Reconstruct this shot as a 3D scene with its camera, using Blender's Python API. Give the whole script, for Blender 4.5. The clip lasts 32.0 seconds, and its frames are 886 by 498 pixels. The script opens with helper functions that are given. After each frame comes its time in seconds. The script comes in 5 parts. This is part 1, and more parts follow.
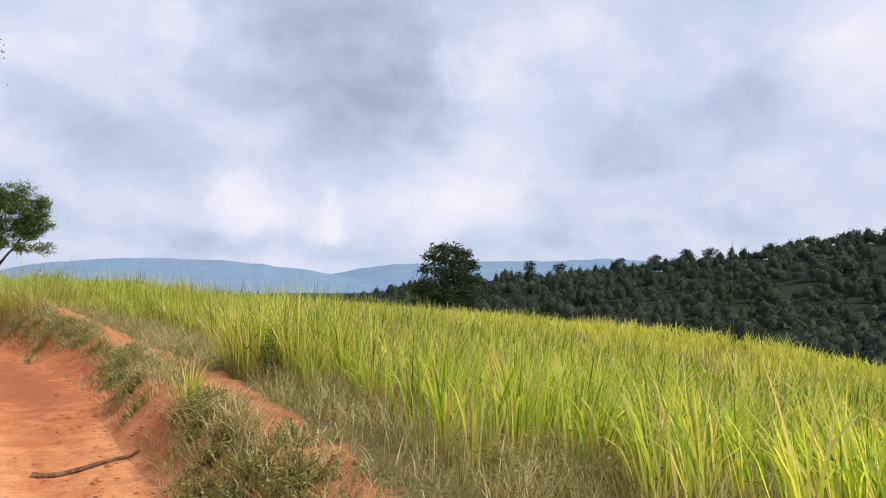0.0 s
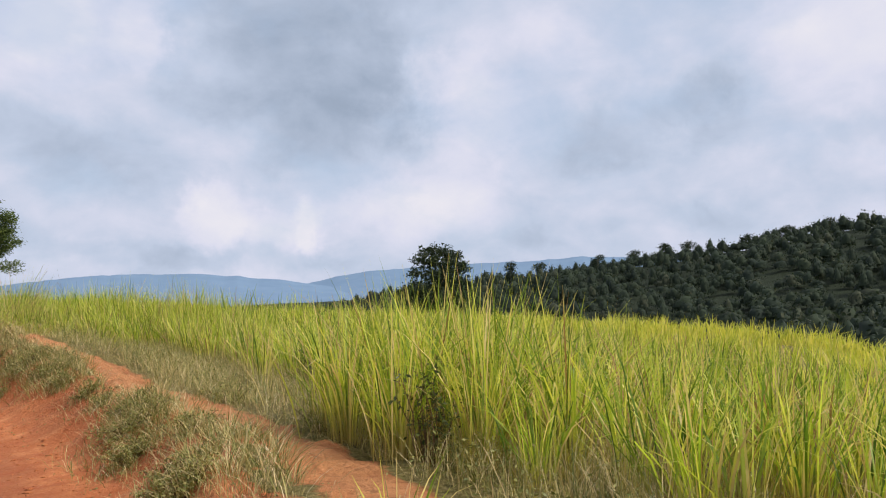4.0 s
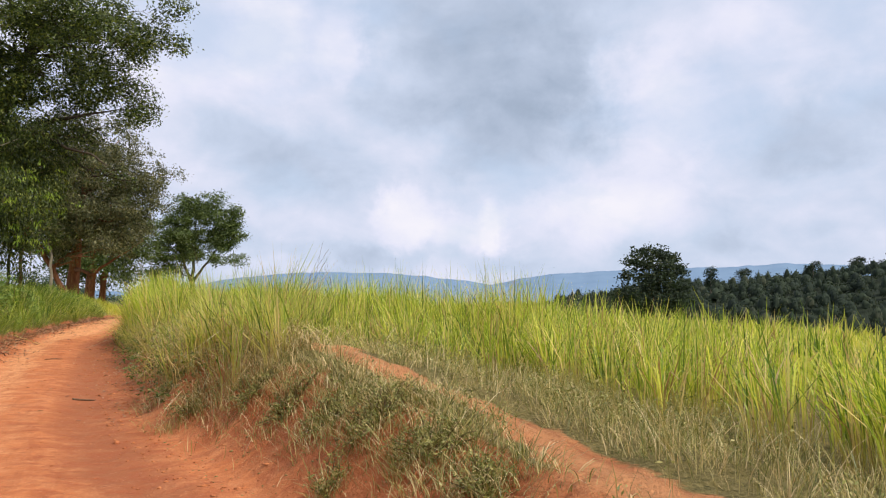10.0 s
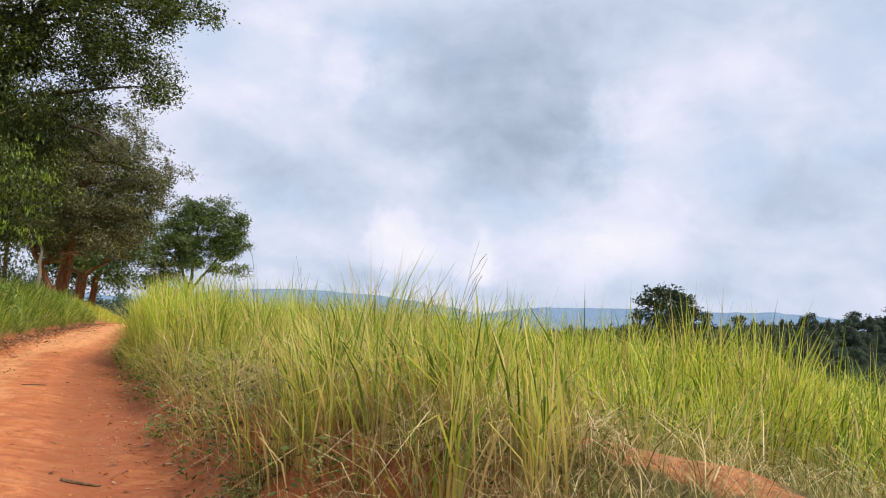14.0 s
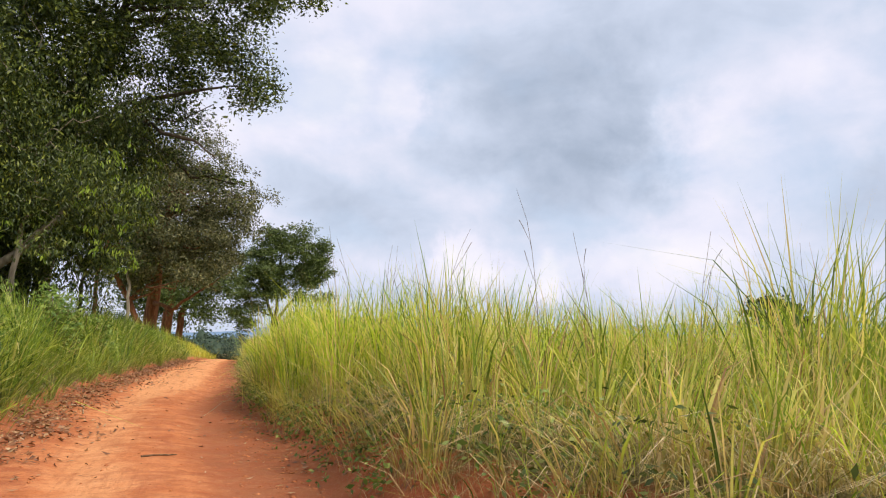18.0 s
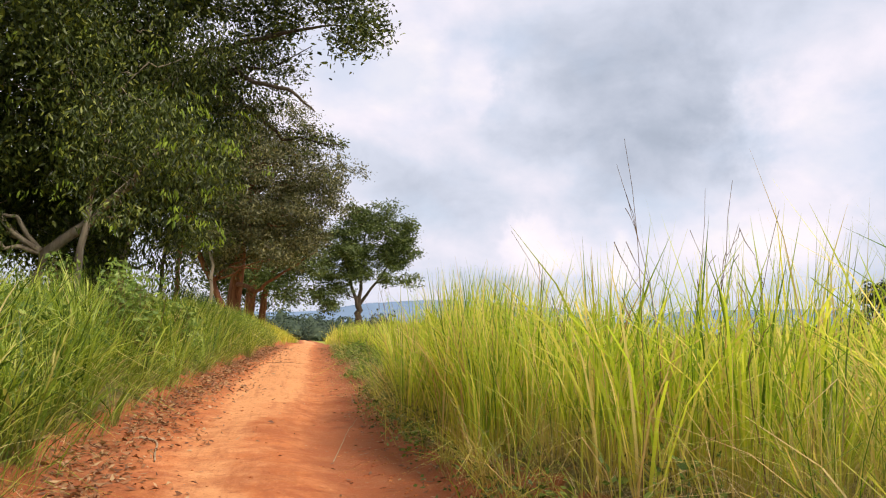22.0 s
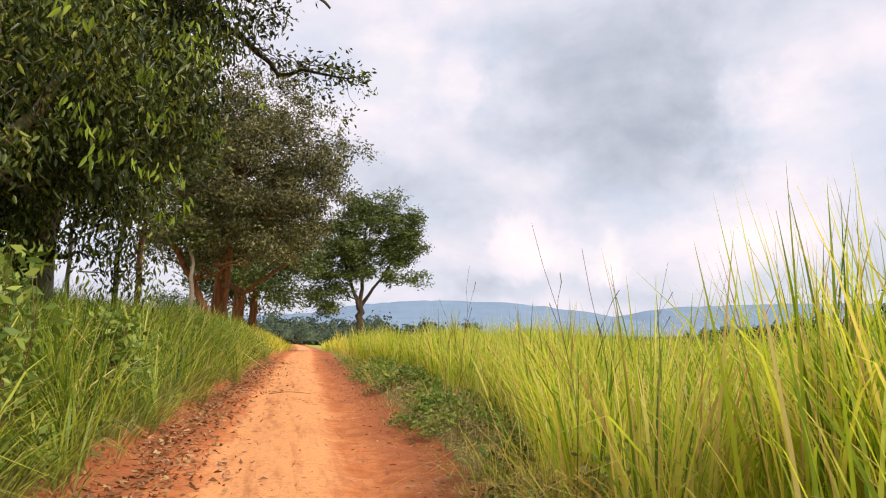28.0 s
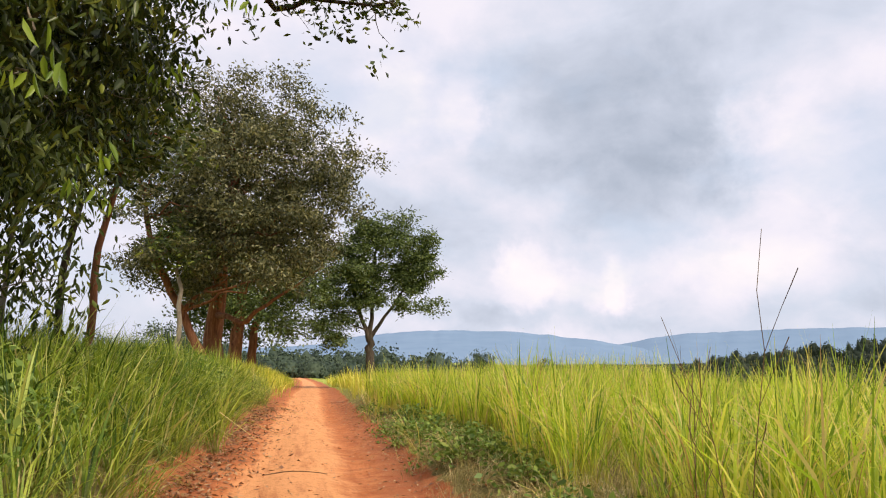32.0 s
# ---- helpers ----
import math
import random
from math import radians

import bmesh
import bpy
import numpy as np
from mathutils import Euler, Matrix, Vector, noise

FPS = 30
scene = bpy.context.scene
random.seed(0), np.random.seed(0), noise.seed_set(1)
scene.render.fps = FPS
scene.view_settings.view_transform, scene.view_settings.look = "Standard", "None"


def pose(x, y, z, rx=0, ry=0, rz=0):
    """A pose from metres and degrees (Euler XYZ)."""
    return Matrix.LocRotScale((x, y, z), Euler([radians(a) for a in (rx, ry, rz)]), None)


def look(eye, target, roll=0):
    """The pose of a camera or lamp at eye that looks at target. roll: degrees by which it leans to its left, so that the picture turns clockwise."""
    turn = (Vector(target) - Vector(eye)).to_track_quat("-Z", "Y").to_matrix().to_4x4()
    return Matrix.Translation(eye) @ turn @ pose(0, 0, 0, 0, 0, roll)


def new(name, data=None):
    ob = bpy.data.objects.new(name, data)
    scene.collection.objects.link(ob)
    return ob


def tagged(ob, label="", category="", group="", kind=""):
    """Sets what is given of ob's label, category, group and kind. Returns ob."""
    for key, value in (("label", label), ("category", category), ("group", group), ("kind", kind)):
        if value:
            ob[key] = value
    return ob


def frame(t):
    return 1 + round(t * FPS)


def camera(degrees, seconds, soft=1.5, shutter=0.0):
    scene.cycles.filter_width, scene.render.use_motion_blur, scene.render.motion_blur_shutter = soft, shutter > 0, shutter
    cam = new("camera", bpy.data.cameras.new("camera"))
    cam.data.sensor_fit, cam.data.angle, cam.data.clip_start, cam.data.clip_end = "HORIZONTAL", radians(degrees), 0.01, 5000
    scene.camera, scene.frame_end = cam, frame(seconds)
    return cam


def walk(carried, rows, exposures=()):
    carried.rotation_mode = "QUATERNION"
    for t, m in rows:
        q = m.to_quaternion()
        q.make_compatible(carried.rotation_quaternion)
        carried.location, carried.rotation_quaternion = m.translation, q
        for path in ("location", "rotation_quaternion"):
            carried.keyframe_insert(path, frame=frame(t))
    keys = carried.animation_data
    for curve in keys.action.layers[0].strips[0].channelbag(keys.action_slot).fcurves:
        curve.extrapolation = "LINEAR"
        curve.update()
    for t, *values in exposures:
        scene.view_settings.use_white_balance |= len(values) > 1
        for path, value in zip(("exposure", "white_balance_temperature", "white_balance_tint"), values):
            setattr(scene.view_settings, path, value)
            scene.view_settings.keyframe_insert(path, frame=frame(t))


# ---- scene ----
cam = camera(63.50, 32.0, soft=1.1)
walk(cam, [
    (0.0, pose(1.490, 0.000, 1.564, 93.46, -1.46, -34.29)),
    (0.5, pose(1.460, 0.577, 1.543, 90.84, -1.93, -35.85)),
    (1.0, pose(1.569, 1.102, 1.506, 89.59, 0.41, -39.33)),
    (1.5, pose(1.645, 1.741, 1.511, 90.81, 1.88, -43.04)),
    (2.0, pose(1.743, 2.420, 1.497, 92.37, 2.45, -42.89)),
    (2.5, pose(1.886, 3.136, 1.470, 93.09, 1.93, -40.74)),
    (3.0, pose(1.985, 3.680, 1.453, 93.77, 1.49, -39.03)),
    (3.5, pose(2.031, 4.204, 1.481, 94.07, 1.30, -37.41)),
    (5.5, pose(1.982, 6.187, 1.503, 92.26, 0.31, -33.92)),
    (6.0, pose(1.951, 6.794, 1.499, 91.94, 0.36, -33.78)),
    (6.5, pose(1.997, 7.381, 1.479, 91.89, 0.79, -34.10)),
    (7.0, pose(1.995, 8.029, 1.475, 92.39, 0.77, -34.33)),
    (7.5, pose(2.027, 8.587, 1.490, 93.34, -0.45, -36.09)),
    (8.0, pose(2.024, 9.150, 1.492, 95.03, -0.50, -32.96)),
    (8.5, pose(2.051, 9.877, 1.499, 94.43, -2.07, -31.58)),
    (9.0, pose(2.098, 10.587, 1.462, 92.86, -2.07, -30.16)),
    (9.5, pose(1.957, 11.291, 1.491, 93.46, -2.48, -25.37)),
    (10.0, pose(1.863, 11.899, 1.447, 94.02, -0.81, -21.59)),
    (10.5, pose(1.699, 12.530, 1.411, 94.15, -1.25, -20.08)),
    (11.0, pose(1.598, 13.185, 1.392, 94.47, -0.98, -20.79)),
    (11.5, pose(1.452, 13.759, 1.401, 95.26, -1.51, -19.67)),
    (12.0, pose(1.367, 14.313, 1.384, 95.87, -2.74, -20.66)),
    (12.5, pose(1.313, 14.877, 1.386, 96.31, -3.05, -22.11)),
    (13.0, pose(1.307, 15.453, 1.378, 96.64, -2.97, -23.71)),
    (13.5, pose(1.335, 16.087, 1.412, 96.49, -3.08, -24.46)),
    (14.0, pose(1.257, 16.647, 1.459, 96.17, -4.69, -22.54)),
    (14.5, pose(1.233, 17.162, 1.465, 95.90, -5.35, -18.93)),
    (15.0, pose(1.142, 17.728, 1.485, 96.11, -5.68, -16.38)),
    (15.5, pose(1.106, 18.330, 1.471, 96.57, -5.43, -15.02)),
    (17.5, pose(0.407, 20.886, 1.241, 98.33, -3.14, -15.36)),
    (18.0, pose(0.313, 21.508, 1.251, 97.76, -2.42, -17.09)),
    (18.5, pose(0.217, 22.132, 1.284, 97.04, -2.08, -19.35)),
    (19.0, pose(0.208, 22.652, 1.266, 96.14, -2.30, -20.30)),
    (19.5, pose(0.152, 23.206, 1.271, 95.65, -3.05, -18.89)),
    (20.0, pose(0.043, 23.727, 1.335, 96.20, -3.14, -17.47)),
    (20.5, pose(-0.040, 24.301, 1.436, 99.04, -1.42, -15.25)),
    (21.0, pose(-0.216, 24.917, 1.476, 100.17, -1.95, -11.87)),
    (21.5, pose(-0.254, 25.503, 1.482, 97.66, -2.10, -10.70)),
    (22.0, pose(-0.330, 26.039, 1.465, 96.07, -3.22, -11.47)),
    (22.5, pose(-0.343, 26.604, 1.484, 95.58, -3.10, -12.97)),
    (23.0, pose(-0.348, 27.193, 1.513, 94.88, -3.01, -12.72)),
    (23.5, pose(-0.381, 27.779, 1.548, 91.84, -2.73, -14.12)),
    (24.0, pose(-0.380, 28.320, 1.597, 94.41, 0.28, -12.17)),
    (24.5, pose(-0.510, 28.823, 1.619, 97.28, -0.44, -10.39)),
    (25.0, pose(-0.544, 29.316, 1.593, 97.00, -1.15, -9.74)),
    (25.5, pose(-0.614, 29.895, 1.601, 95.89, -3.16, -9.62)),
    (27.5, pose(-0.641, 32.110, 1.585, 95.39, -1.94, -11.69)),
    (28.0, pose(-0.676, 32.697, 1.568, 96.12, -2.28, -12.21)),
    (28.5, pose(-0.630, 33.316, 1.559, 96.48, -2.65, -12.49)),
    (29.0, pose(-0.650, 33.952, 1.556, 96.70, -2.66, -12.29)),
    (29.5, pose(-0.622, 34.538, 1.561, 96.67, -2.35, -12.08)),
    (30.0, pose(-0.674, 35.147, 1.568, 96.43, -1.46, -12.08)),
    (30.5, pose(-0.692, 35.820, 1.556, 96.28, -1.13, -12.09)),
    (31.0, pose(-0.676, 36.455, 1.577, 96.40, -1.62, -12.13)),
    (31.5, pose(-0.750, 37.047, 1.637, 97.73, -1.90, -11.74)),
    (32.0, pose(-0.671, 37.660, 1.669, 98.48, -1.49, -11.90)),
], exposures=[(0.0, 0.06, 6500, 10), (2.0, -0.04, 6500, 10), (3.0, -0.12, 6500, 10), (6.0, 0.03, 6500, 10), (9.0, 0.0, 6500, 10), (10.5, 0.12, 6500, 10), (12.5, 0.15, 6500, 10), (14.0, 0.1, 6500, 10), (20.0, 0.2, 6850, 12), (25.0, 0.25, 7350, 15), (30.0, 0.25, 7300, 14), (32.0, 0.2, 7100, 13)])

# ---- sky, sun ----
SUN_EL, SUN_AZ = radians(44), radians(148)   # azimuth clockwise from the road's heading
world = bpy.data.worlds.new("overcast_sky")
scene.world = world
world.use_nodes = True
wt = world.node_tree
wt.nodes.clear()


def node(tree, kind, **kw):
    n = tree.nodes.new(kind)
    for key, value in kw.items():
        if key in n.inputs.keys():
            n.inputs[key].default_value = value
    return n


def mixc(tree, fac, a, b, mode="MIX"):
    """A colour mix; fac, a and b are sockets or values."""
    n = tree.nodes.new("ShaderNodeMix")
    n.data_type, n.blend_type = "RGBA", mode
    for idx, v in ((0, fac), (6, a), (7, b)):
        if isinstance(v, bpy.types.NodeSocket):
            tree.links.new(v, n.inputs[idx])
        else:
            n.inputs[idx].default_value = v if idx == 0 else (*v, 1)
    return n.outputs[2]


def ramp(tree, src, stops, interp="LINEAR"):
    n = tree.nodes.new("ShaderNodeValToRGB")
    n.color_ramp.interpolation = interp
    el = n.color_ramp.elements
    while len(el) < len(stops):
        el.new(0.5)
    for e, (pos, col) in zip(el, stops):
        e.position = pos
        e.color = (*col, 1) if len(col) == 3 else col
    tree.links.new(src, n.inputs[0])
    return n.outputs[0]


def maths(tree, op, a, b=0.0, c=0.0, clamp=False):
    n = tree.nodes.new("ShaderNodeMath")
    n.operation, n.use_clamp = op, clamp
    for idx, v in enumerate((a, b, c)):
        if isinstance(v, bpy.types.NodeSocket):
            tree.links.new(v, n.inputs[idx])
        else:
            n.inputs[idx].default_value = v
    return n.outputs[0]


def noise_tex(tree, vec, scale, detail=4.0, rough=0.55, distort=0.0):
    n = node(tree, "ShaderNodeTexNoise", Scale=scale, Detail=detail, Roughness=rough, Distortion=distort)
    if vec is not None:
        tree.links.new(vec, n.inputs["Vector"])
    return n.outputs["Fac"]


def grey(v):
    return (v, v, v)


sky = wt.nodes.new("ShaderNodeTexSky")
sky.sky_type, sky.sun_disc = "NISHITA", False
sky.sun_elevation, sky.sun_rotation = SUN_EL, SUN_AZ
sky.air_density, sky.dust_density = 1.2, 2.0
coord = wt.nodes.new("ShaderNodeTexCoord")
sep = wt.nodes.new("ShaderNodeSeparateXYZ")
wt.links.new(coord.outputs["Generated"], sep.inputs[0])
# cloud deck: the direction is laid out on a flattened dome, so that clouds shrink towards the horizon
up = maths(wt, "MAXIMUM", sep.outputs["Z"], 0.0)
down = maths(wt, "ADD", up, 0.75)
comb = wt.nodes.new("ShaderNodeCombineXYZ")
wt.links.new(maths(wt, "DIVIDE", sep.outputs["X"], down), comb.inputs[0])
wt.links.new(maths(wt, "DIVIDE", sep.outputs["Y"], down), comb.inputs[1])
wt.links.new(maths(wt, "MULTIPLY", up, 1.2), comb.inputs[2])
big = noise_tex(wt, comb.outputs[0], 3.2, 3.0, 0.5, 0.3)
fine = noise_tex(wt, comb.outputs[0], 8.5, 7.0, 0.54, 0.3)
wisps = noise_tex(wt, coord.outputs["Generated"], 11.0, 6.0, 0.6, 0.3)
deck = maths(wt, "MULTIPLY_ADD", maths(wt, "SUBTRACT", big, 0.5), 0.50, 0.615)
deck = maths(wt, "ADD", deck, maths(wt, "MULTIPLY", maths(wt, "SUBTRACT", fine, 0.5), 0.42))
deck = maths(wt, "ADD", deck, maths(wt, "MULTIPLY", maths(wt, "SUBTRACT", wisps, 0.5), 0.16))

# azimuth (clockwise from the track's heading) and elevation in degrees, with ragged edges
warp_n = node(wt, "ShaderNodeTexNoise", Scale=9.0, Detail=5.0, Roughness=0.62)
wt.links.new(coord.outputs["Generated"], warp_n.inputs["Vector"])
split = wt.nodes.new("ShaderNodeSeparateColor")
wt.links.new(warp_n.outputs["Color"], split.inputs[0])
AZ = maths(wt, "MULTIPLY", maths(wt, "ARCTAN2", sep.outputs["X"], sep.outputs["Y"]), 57.2958)
AZ = maths(wt, "ADD", AZ, maths(wt, "MULTIPLY", maths(wt, "SUBTRACT", split.outputs[0], 0.5), 11.0))
EL = maths(wt, "MULTIPLY", maths(wt, "ARCSINE", sep.outputs["Z"]), 57.2958)
EL = maths(wt, "ADD", EL, maths(wt, "MULTIPLY", maths(wt, "SUBTRACT", split.outputs[1], 0.5), 6.5))


def cloud_bank(azimuth, elevation, half_wide, half_high, tilt):
    """1 at the heart of a cloud (degrees), fading to 0 at its edge; tilt lifts its right-hand end."""
    c, n = math.cos(radians(tilt)), math.sin(radians(tilt))
    a, e = maths(wt, "SUBTRACT", AZ, azimuth), maths(wt, "SUBTRACT", EL, elevation)
    u = maths(wt, "DIVIDE", maths(wt, "MULTIPLY_ADD", a, c, maths(wt, "MULTIPLY", e, n)), half_wide)
    v = maths(wt, "DIVIDE", maths(wt, "MULTIPLY_ADD", e, c, maths(wt, "MULTIPLY", a, -n)), half_high)
    m = node(wt, "ShaderNodeMapRange", **{"From Min": 1.0, "From Max": 0.15})
    m.interpolation_type = "SMOOTHSTEP"
    wt.links.new(maths(wt, "SQRT", maths(wt, "MULTIPLY_ADD", u, u, maths(wt, "MULTIPLY", v, v))), m.inputs["Value"])
    return m.outputs[0]


for (a, e, w, h, tilt, amount) in (
        (25.0, 19, 15, 13, 0, -0.195), (26.0, 13, 8, 7, 0, -0.11), (30.5, 17, 6, 9, 15, -0.10), (19, 24, 10, 8, 0, -0.06),
        (10.5, 11, 13, 4.6, -6, -0.15), (18, 3.6, 19, 1.7, 0, -0.12), (4, 4.5, 12, 2.2, 0, -0.06), (7.5, 20.5, 5, 5, 0, 0.22), (13, 19.5, 2.4, 4.5, 0, 0.14),
        (18.2, 6.8, 4.8, 3.2, 0, 0.19), (17.0, 8.0, 2.4, 1.8, 0, 0.08), (25.3, 5.8, 1.9, 2.8, 0, 0.19), (22, 5.0, 6, 2.0, 0, 0.10), (34, 7.5, 10, 3.0, 0, 0.17), (38, 15, 6, 8, 0, 0.17),
        (50, 13.0, 12, 4.0, 14, -0.15), (59, 15.5, 9, 3.0, 14, -0.08), (66, 18, 11, 8, 0, 0.18), (60, 9.0, 10, 2.8, 4, 0.08), (70, 11, 8, 2.6, 8, -0.08), (41, 4.2, 8, 1.6, 0, -0.07), (56, 5.5, 12, 1.6, 0, -0.05), (46, 21, 9, 4, 10, 0.08), (-2, 14, 8, 7, 0, 0.10)):
    deck = maths(wt, "MULTIPLY_ADD", cloud_bank(a, e, w, h, tilt), amount, deck)
cloud = ramp(wt, deck, [(0.08, (0.235, 0.29, 0.375)), (0.30, (0.375, 0.45, 0.58)), (0.52, (0.565, 0.64, 0.795)), (0.70, (0.745, 0.76, 0.90)), (0.90, (0.865, 0.85, 0.925))])
# the sky's own blue glimmers through where the deck is thin
gaps = ramp(wt, noise_tex(wt, comb.outputs[0], 5.0, 5.0, 0.55), [(0.48, grey(0.0)), (0.66, grey(0.45))])
clear = mixc(wt, 1.0, sky.outputs[0], (0.10, 0.10, 0.10), "MULTIPLY")
clear = mixc(wt, 0.7, clear, (0.56, 0.71, 0.95))
veil = mixc(wt, gaps, cloud, clear)
bg = wt.nodes.new("ShaderNodeBackground")
wt.links.new(veil, bg.inputs[0])
bg.inputs[1].default_value = 1.0
wt.links.new(bg.outputs[0], wt.nodes.new("ShaderNodeOutputWorld").inputs[0])

sun = new("sun", bpy.data.lights.new("sun", "SUN"))
sun.data.energy, sun.data.angle, sun.data.color = 4.2, radians(10), (1.0, 0.93, 0.82)
sun_dir = Vector((math.sin(SUN_AZ) * math.cos(SUN_EL), math.cos(SUN_AZ) * math.cos(SUN_EL), math.sin(SUN_EL)))
sun.matrix_world = look(sun_dir * 100, (0, 0, 0))


# ---- materials ----
def material(name):
    m = bpy.data.materials.new(name)
    m.use_nodes = True
    t = m.node_tree
    t.nodes.clear()
    out = t.nodes.new("ShaderNodeOutputMaterial")
    return m, t, out


def bump(t, height, strength, distance):
    n = node(t, "ShaderNodeBump", Strength=strength, Distance=distance)
    t.links.new(height, n.inputs["Height"])
    return n.outputs[0]


def surface(t, out, colour, rough=0.8, normal=None, spec=0.3):
    b = node(t, "ShaderNodeBsdfPrincipled", Roughness=rough)
    b.inputs["Specular IOR Level"].default_value = spec
    t.links.new(colour, b.inputs["Base Color"])
    if normal is not None:
        t.links.new(normal, b.inputs["Normal"])
    t.links.new(b.outputs[0], out.inputs[0])
    return b


def leafy(name, stops, tip=None, gloss=0.45, through_light=0.35, by_object=False, patch=0.0, patch_scale=0.35):
    """A thin leaf: every blade or leaf takes its own tone from stops; tip=(colour, from, to) tints it along its length."""
    m, t, out = material(name)
    if by_object:
        rnd = t.nodes.new("ShaderNodeObjectInfo").outputs["Random"]
    else:
        rnd = t.nodes.new("ShaderNodeNewGeometry").outputs["Random Per Island"]
    pos = t.nodes.new("ShaderNodeNewGeometry").outputs["Position"]
    if patch:
        n = noise_tex(t, pos, patch_scale, 3.0)
        rnd = maths(t, "ADD", rnd, maths(t, "MULTIPLY", maths(t, "SUBTRACT", n, 0.5), patch), clamp=True)
    col = ramp(t, rnd, stops)
    if tip:
        uv = t.nodes.new("ShaderNodeUVMap")
        s = t.nodes.new("ShaderNodeSeparateXYZ")
        t.links.new(uv.outputs[0], s.inputs[0])
        col = mixc(t, ramp(t, s.outputs[1], [(tip[1], grey(1.0)), (tip[2], grey(0.0))]), col, tip[0])
    b = node(t, "ShaderNodeBsdfPrincipled", Roughness=gloss)
    b.inputs["Specular IOR Level"].default_value = 0.3
    t.links.new(col, b.inputs["Base Color"])
    tr = t.nodes.new("ShaderNodeBsdfTranslucent")
    t.links.new(mixc(t, 1.0, col, (1.25, 1.2, 0.7), "MULTIPLY"), tr.inputs[0])
    mx = t.nodes.new("ShaderNodeMixShader")
    mx.inputs[0].default_value = through_light
    t.links.new(b.outputs[0], mx.inputs[1])
    t.links.new(tr.outputs[0], mx.inputs[2])
    t.links.new(mx.outputs[0], out.inputs[0])
    return m


def attribute(t, name):
    n = t.nodes.new("ShaderNodeAttribute")
    n.attribute_name = name
    return n.outputs["Fac"]


def soil_material(name, road):
    """Red laterite earth: packed and dusty on the track, crumbling on the cut bank, under thatch elsewhere."""
    m, t, out = material(name)
    pos = t.nodes.new("ShaderNodeNewGeometry").outputs["Position"]
    big_n = noise_tex(t, pos, 0.55, 4.0, 0.6)
    mid_n = noise_tex(t, pos, 3.0, 5.0, 0.6)
    crumb = noise_tex(t, pos, 11.0, 6.0, 0.72)
    fine_n = noise_tex(t, pos, 42.0, 5.0, 0.7)
    mp = t.nodes.new("ShaderNodeMapping")
    mp.inputs["Scale"].default_value = (7.0, 0.9, 3.0)
    t.links.new(pos, mp.inputs[0])
    drag = noise_tex(t, mp.outputs[0], 1.0, 6.0, 0.7)
    across = t.nodes.new("ShaderNodeMapping")
    across.inputs["Scale"].default_value = (3.0, 4.6, 3.0)
    t.links.new(pos, across.inputs[0])
    scuff = noise_tex(t, across.outputs[0], 1.0, 6.0, 0.68, 0.6)
    col = ramp(t, big_n, [(0.32, (0.42, 0.135, 0.048)), (0.5, (0.52, 0.172, 0.062)), (0.68, (0.59, 0.225, 0.088))])
    col = mixc(t, ramp(t, mid_n, [(0.42, grey(0.0)), (0.7, grey(0.5))]), col, (0.64, 0.29, 0.13))
    dust = maths(t, "ADD", attribute(t, "dusty"), maths(t, "MULTIPLY", maths(t, "SUBTRACT", mid_n, 0.5), 1.1))
    col = mixc(t, ramp(t, dust, [(0.3, grey(0.0)), (0.85, grey(0.8))]), col, (0.73, 0.345, 0.15))
    damp = maths(t, "MULTIPLY_ADD", dust, 0.5, 0.5)
    col = mixc(t, ramp(t, damp, [(0.15, grey(0.75)), (0.48, grey(0.0))]), col, (0.28, 0.095, 0.045))
    col = mixc(t, ramp(t, drag, [(0.32, grey(0.6)), (0.50, grey(0.0))]), col, (0.36, 0.115, 0.044))
    trodden = maths(t, "SUBTRACT", 1.05, attribute(t, "dusty"), clamp=True)
    col = mixc(t, maths(t, "MULTIPLY", ramp(t, scuff, [(0.38, grey(0.8)), (0.55, grey(0.0))]), trodden), col, (0.35, 0.098, 0.04))
    col = mixc(t, ramp(t, crumb, [(0.33, grey(0.6)), (0.46, grey(0.0))]), col, (0.31, 0.10, 0.04))
    col = mixc(t, ramp(t, fine_n, [(0.32, grey(0.65)), (0.43, grey(0.0))]), col, (0.27, 0.085, 0.035))
    col = mixc(t, ramp(t, fine_n, [(0.58, grey(0.0)), (0.72, grey(0.5))]), col, (0.70, 0.42, 0.23))
    cutting = attribute(t, "cutting")
    if not road:
        clay = maths(t, "MULTIPLY", ramp(t, mid_n, [(0.42, grey(0.9)), (0.66, grey(0.15))]), maths(t, "SUBTRACT", 1.0, attribute(t, "dusty")), clamp=True)
        soil = mixc(t, maths(t, "MULTIPLY", clay, cutting), col, (0.55, 0.17, 0.066))
        thatch = ramp(t, noise_tex(t, pos, 24.0, 6.0, 0.75), [(0.34, (0.08, 0.07, 0.024)), (0.5, (0.23, 0.185, 0.065)), (0.72, (0.40, 0.31, 0.135))])
        far = ramp(t, noise_tex(t, pos, 0.05, 4.0), [(0.35, (0.26, 0.31, 0.05)), (0.65, (0.38, 0.41, 0.08))])
        thatch = mixc(t, attribute(t, "meadow"), thatch, far)
        # Forest floor colour, darkened further for the gloom under the crowns.
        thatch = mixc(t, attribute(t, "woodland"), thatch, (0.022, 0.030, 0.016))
        edge = maths(t, "ADD", attribute(t, "bare"), maths(t, "MULTIPLY", maths(t, "SUBTRACT", noise_tex(t, pos, 4.0, 5.0, 0.65), 0.5), 0.9))
        col = mixc(t, ramp(t, edge, [(0.42, grey(0.0)), (0.58, grey(1.0))]), thatch, soil)
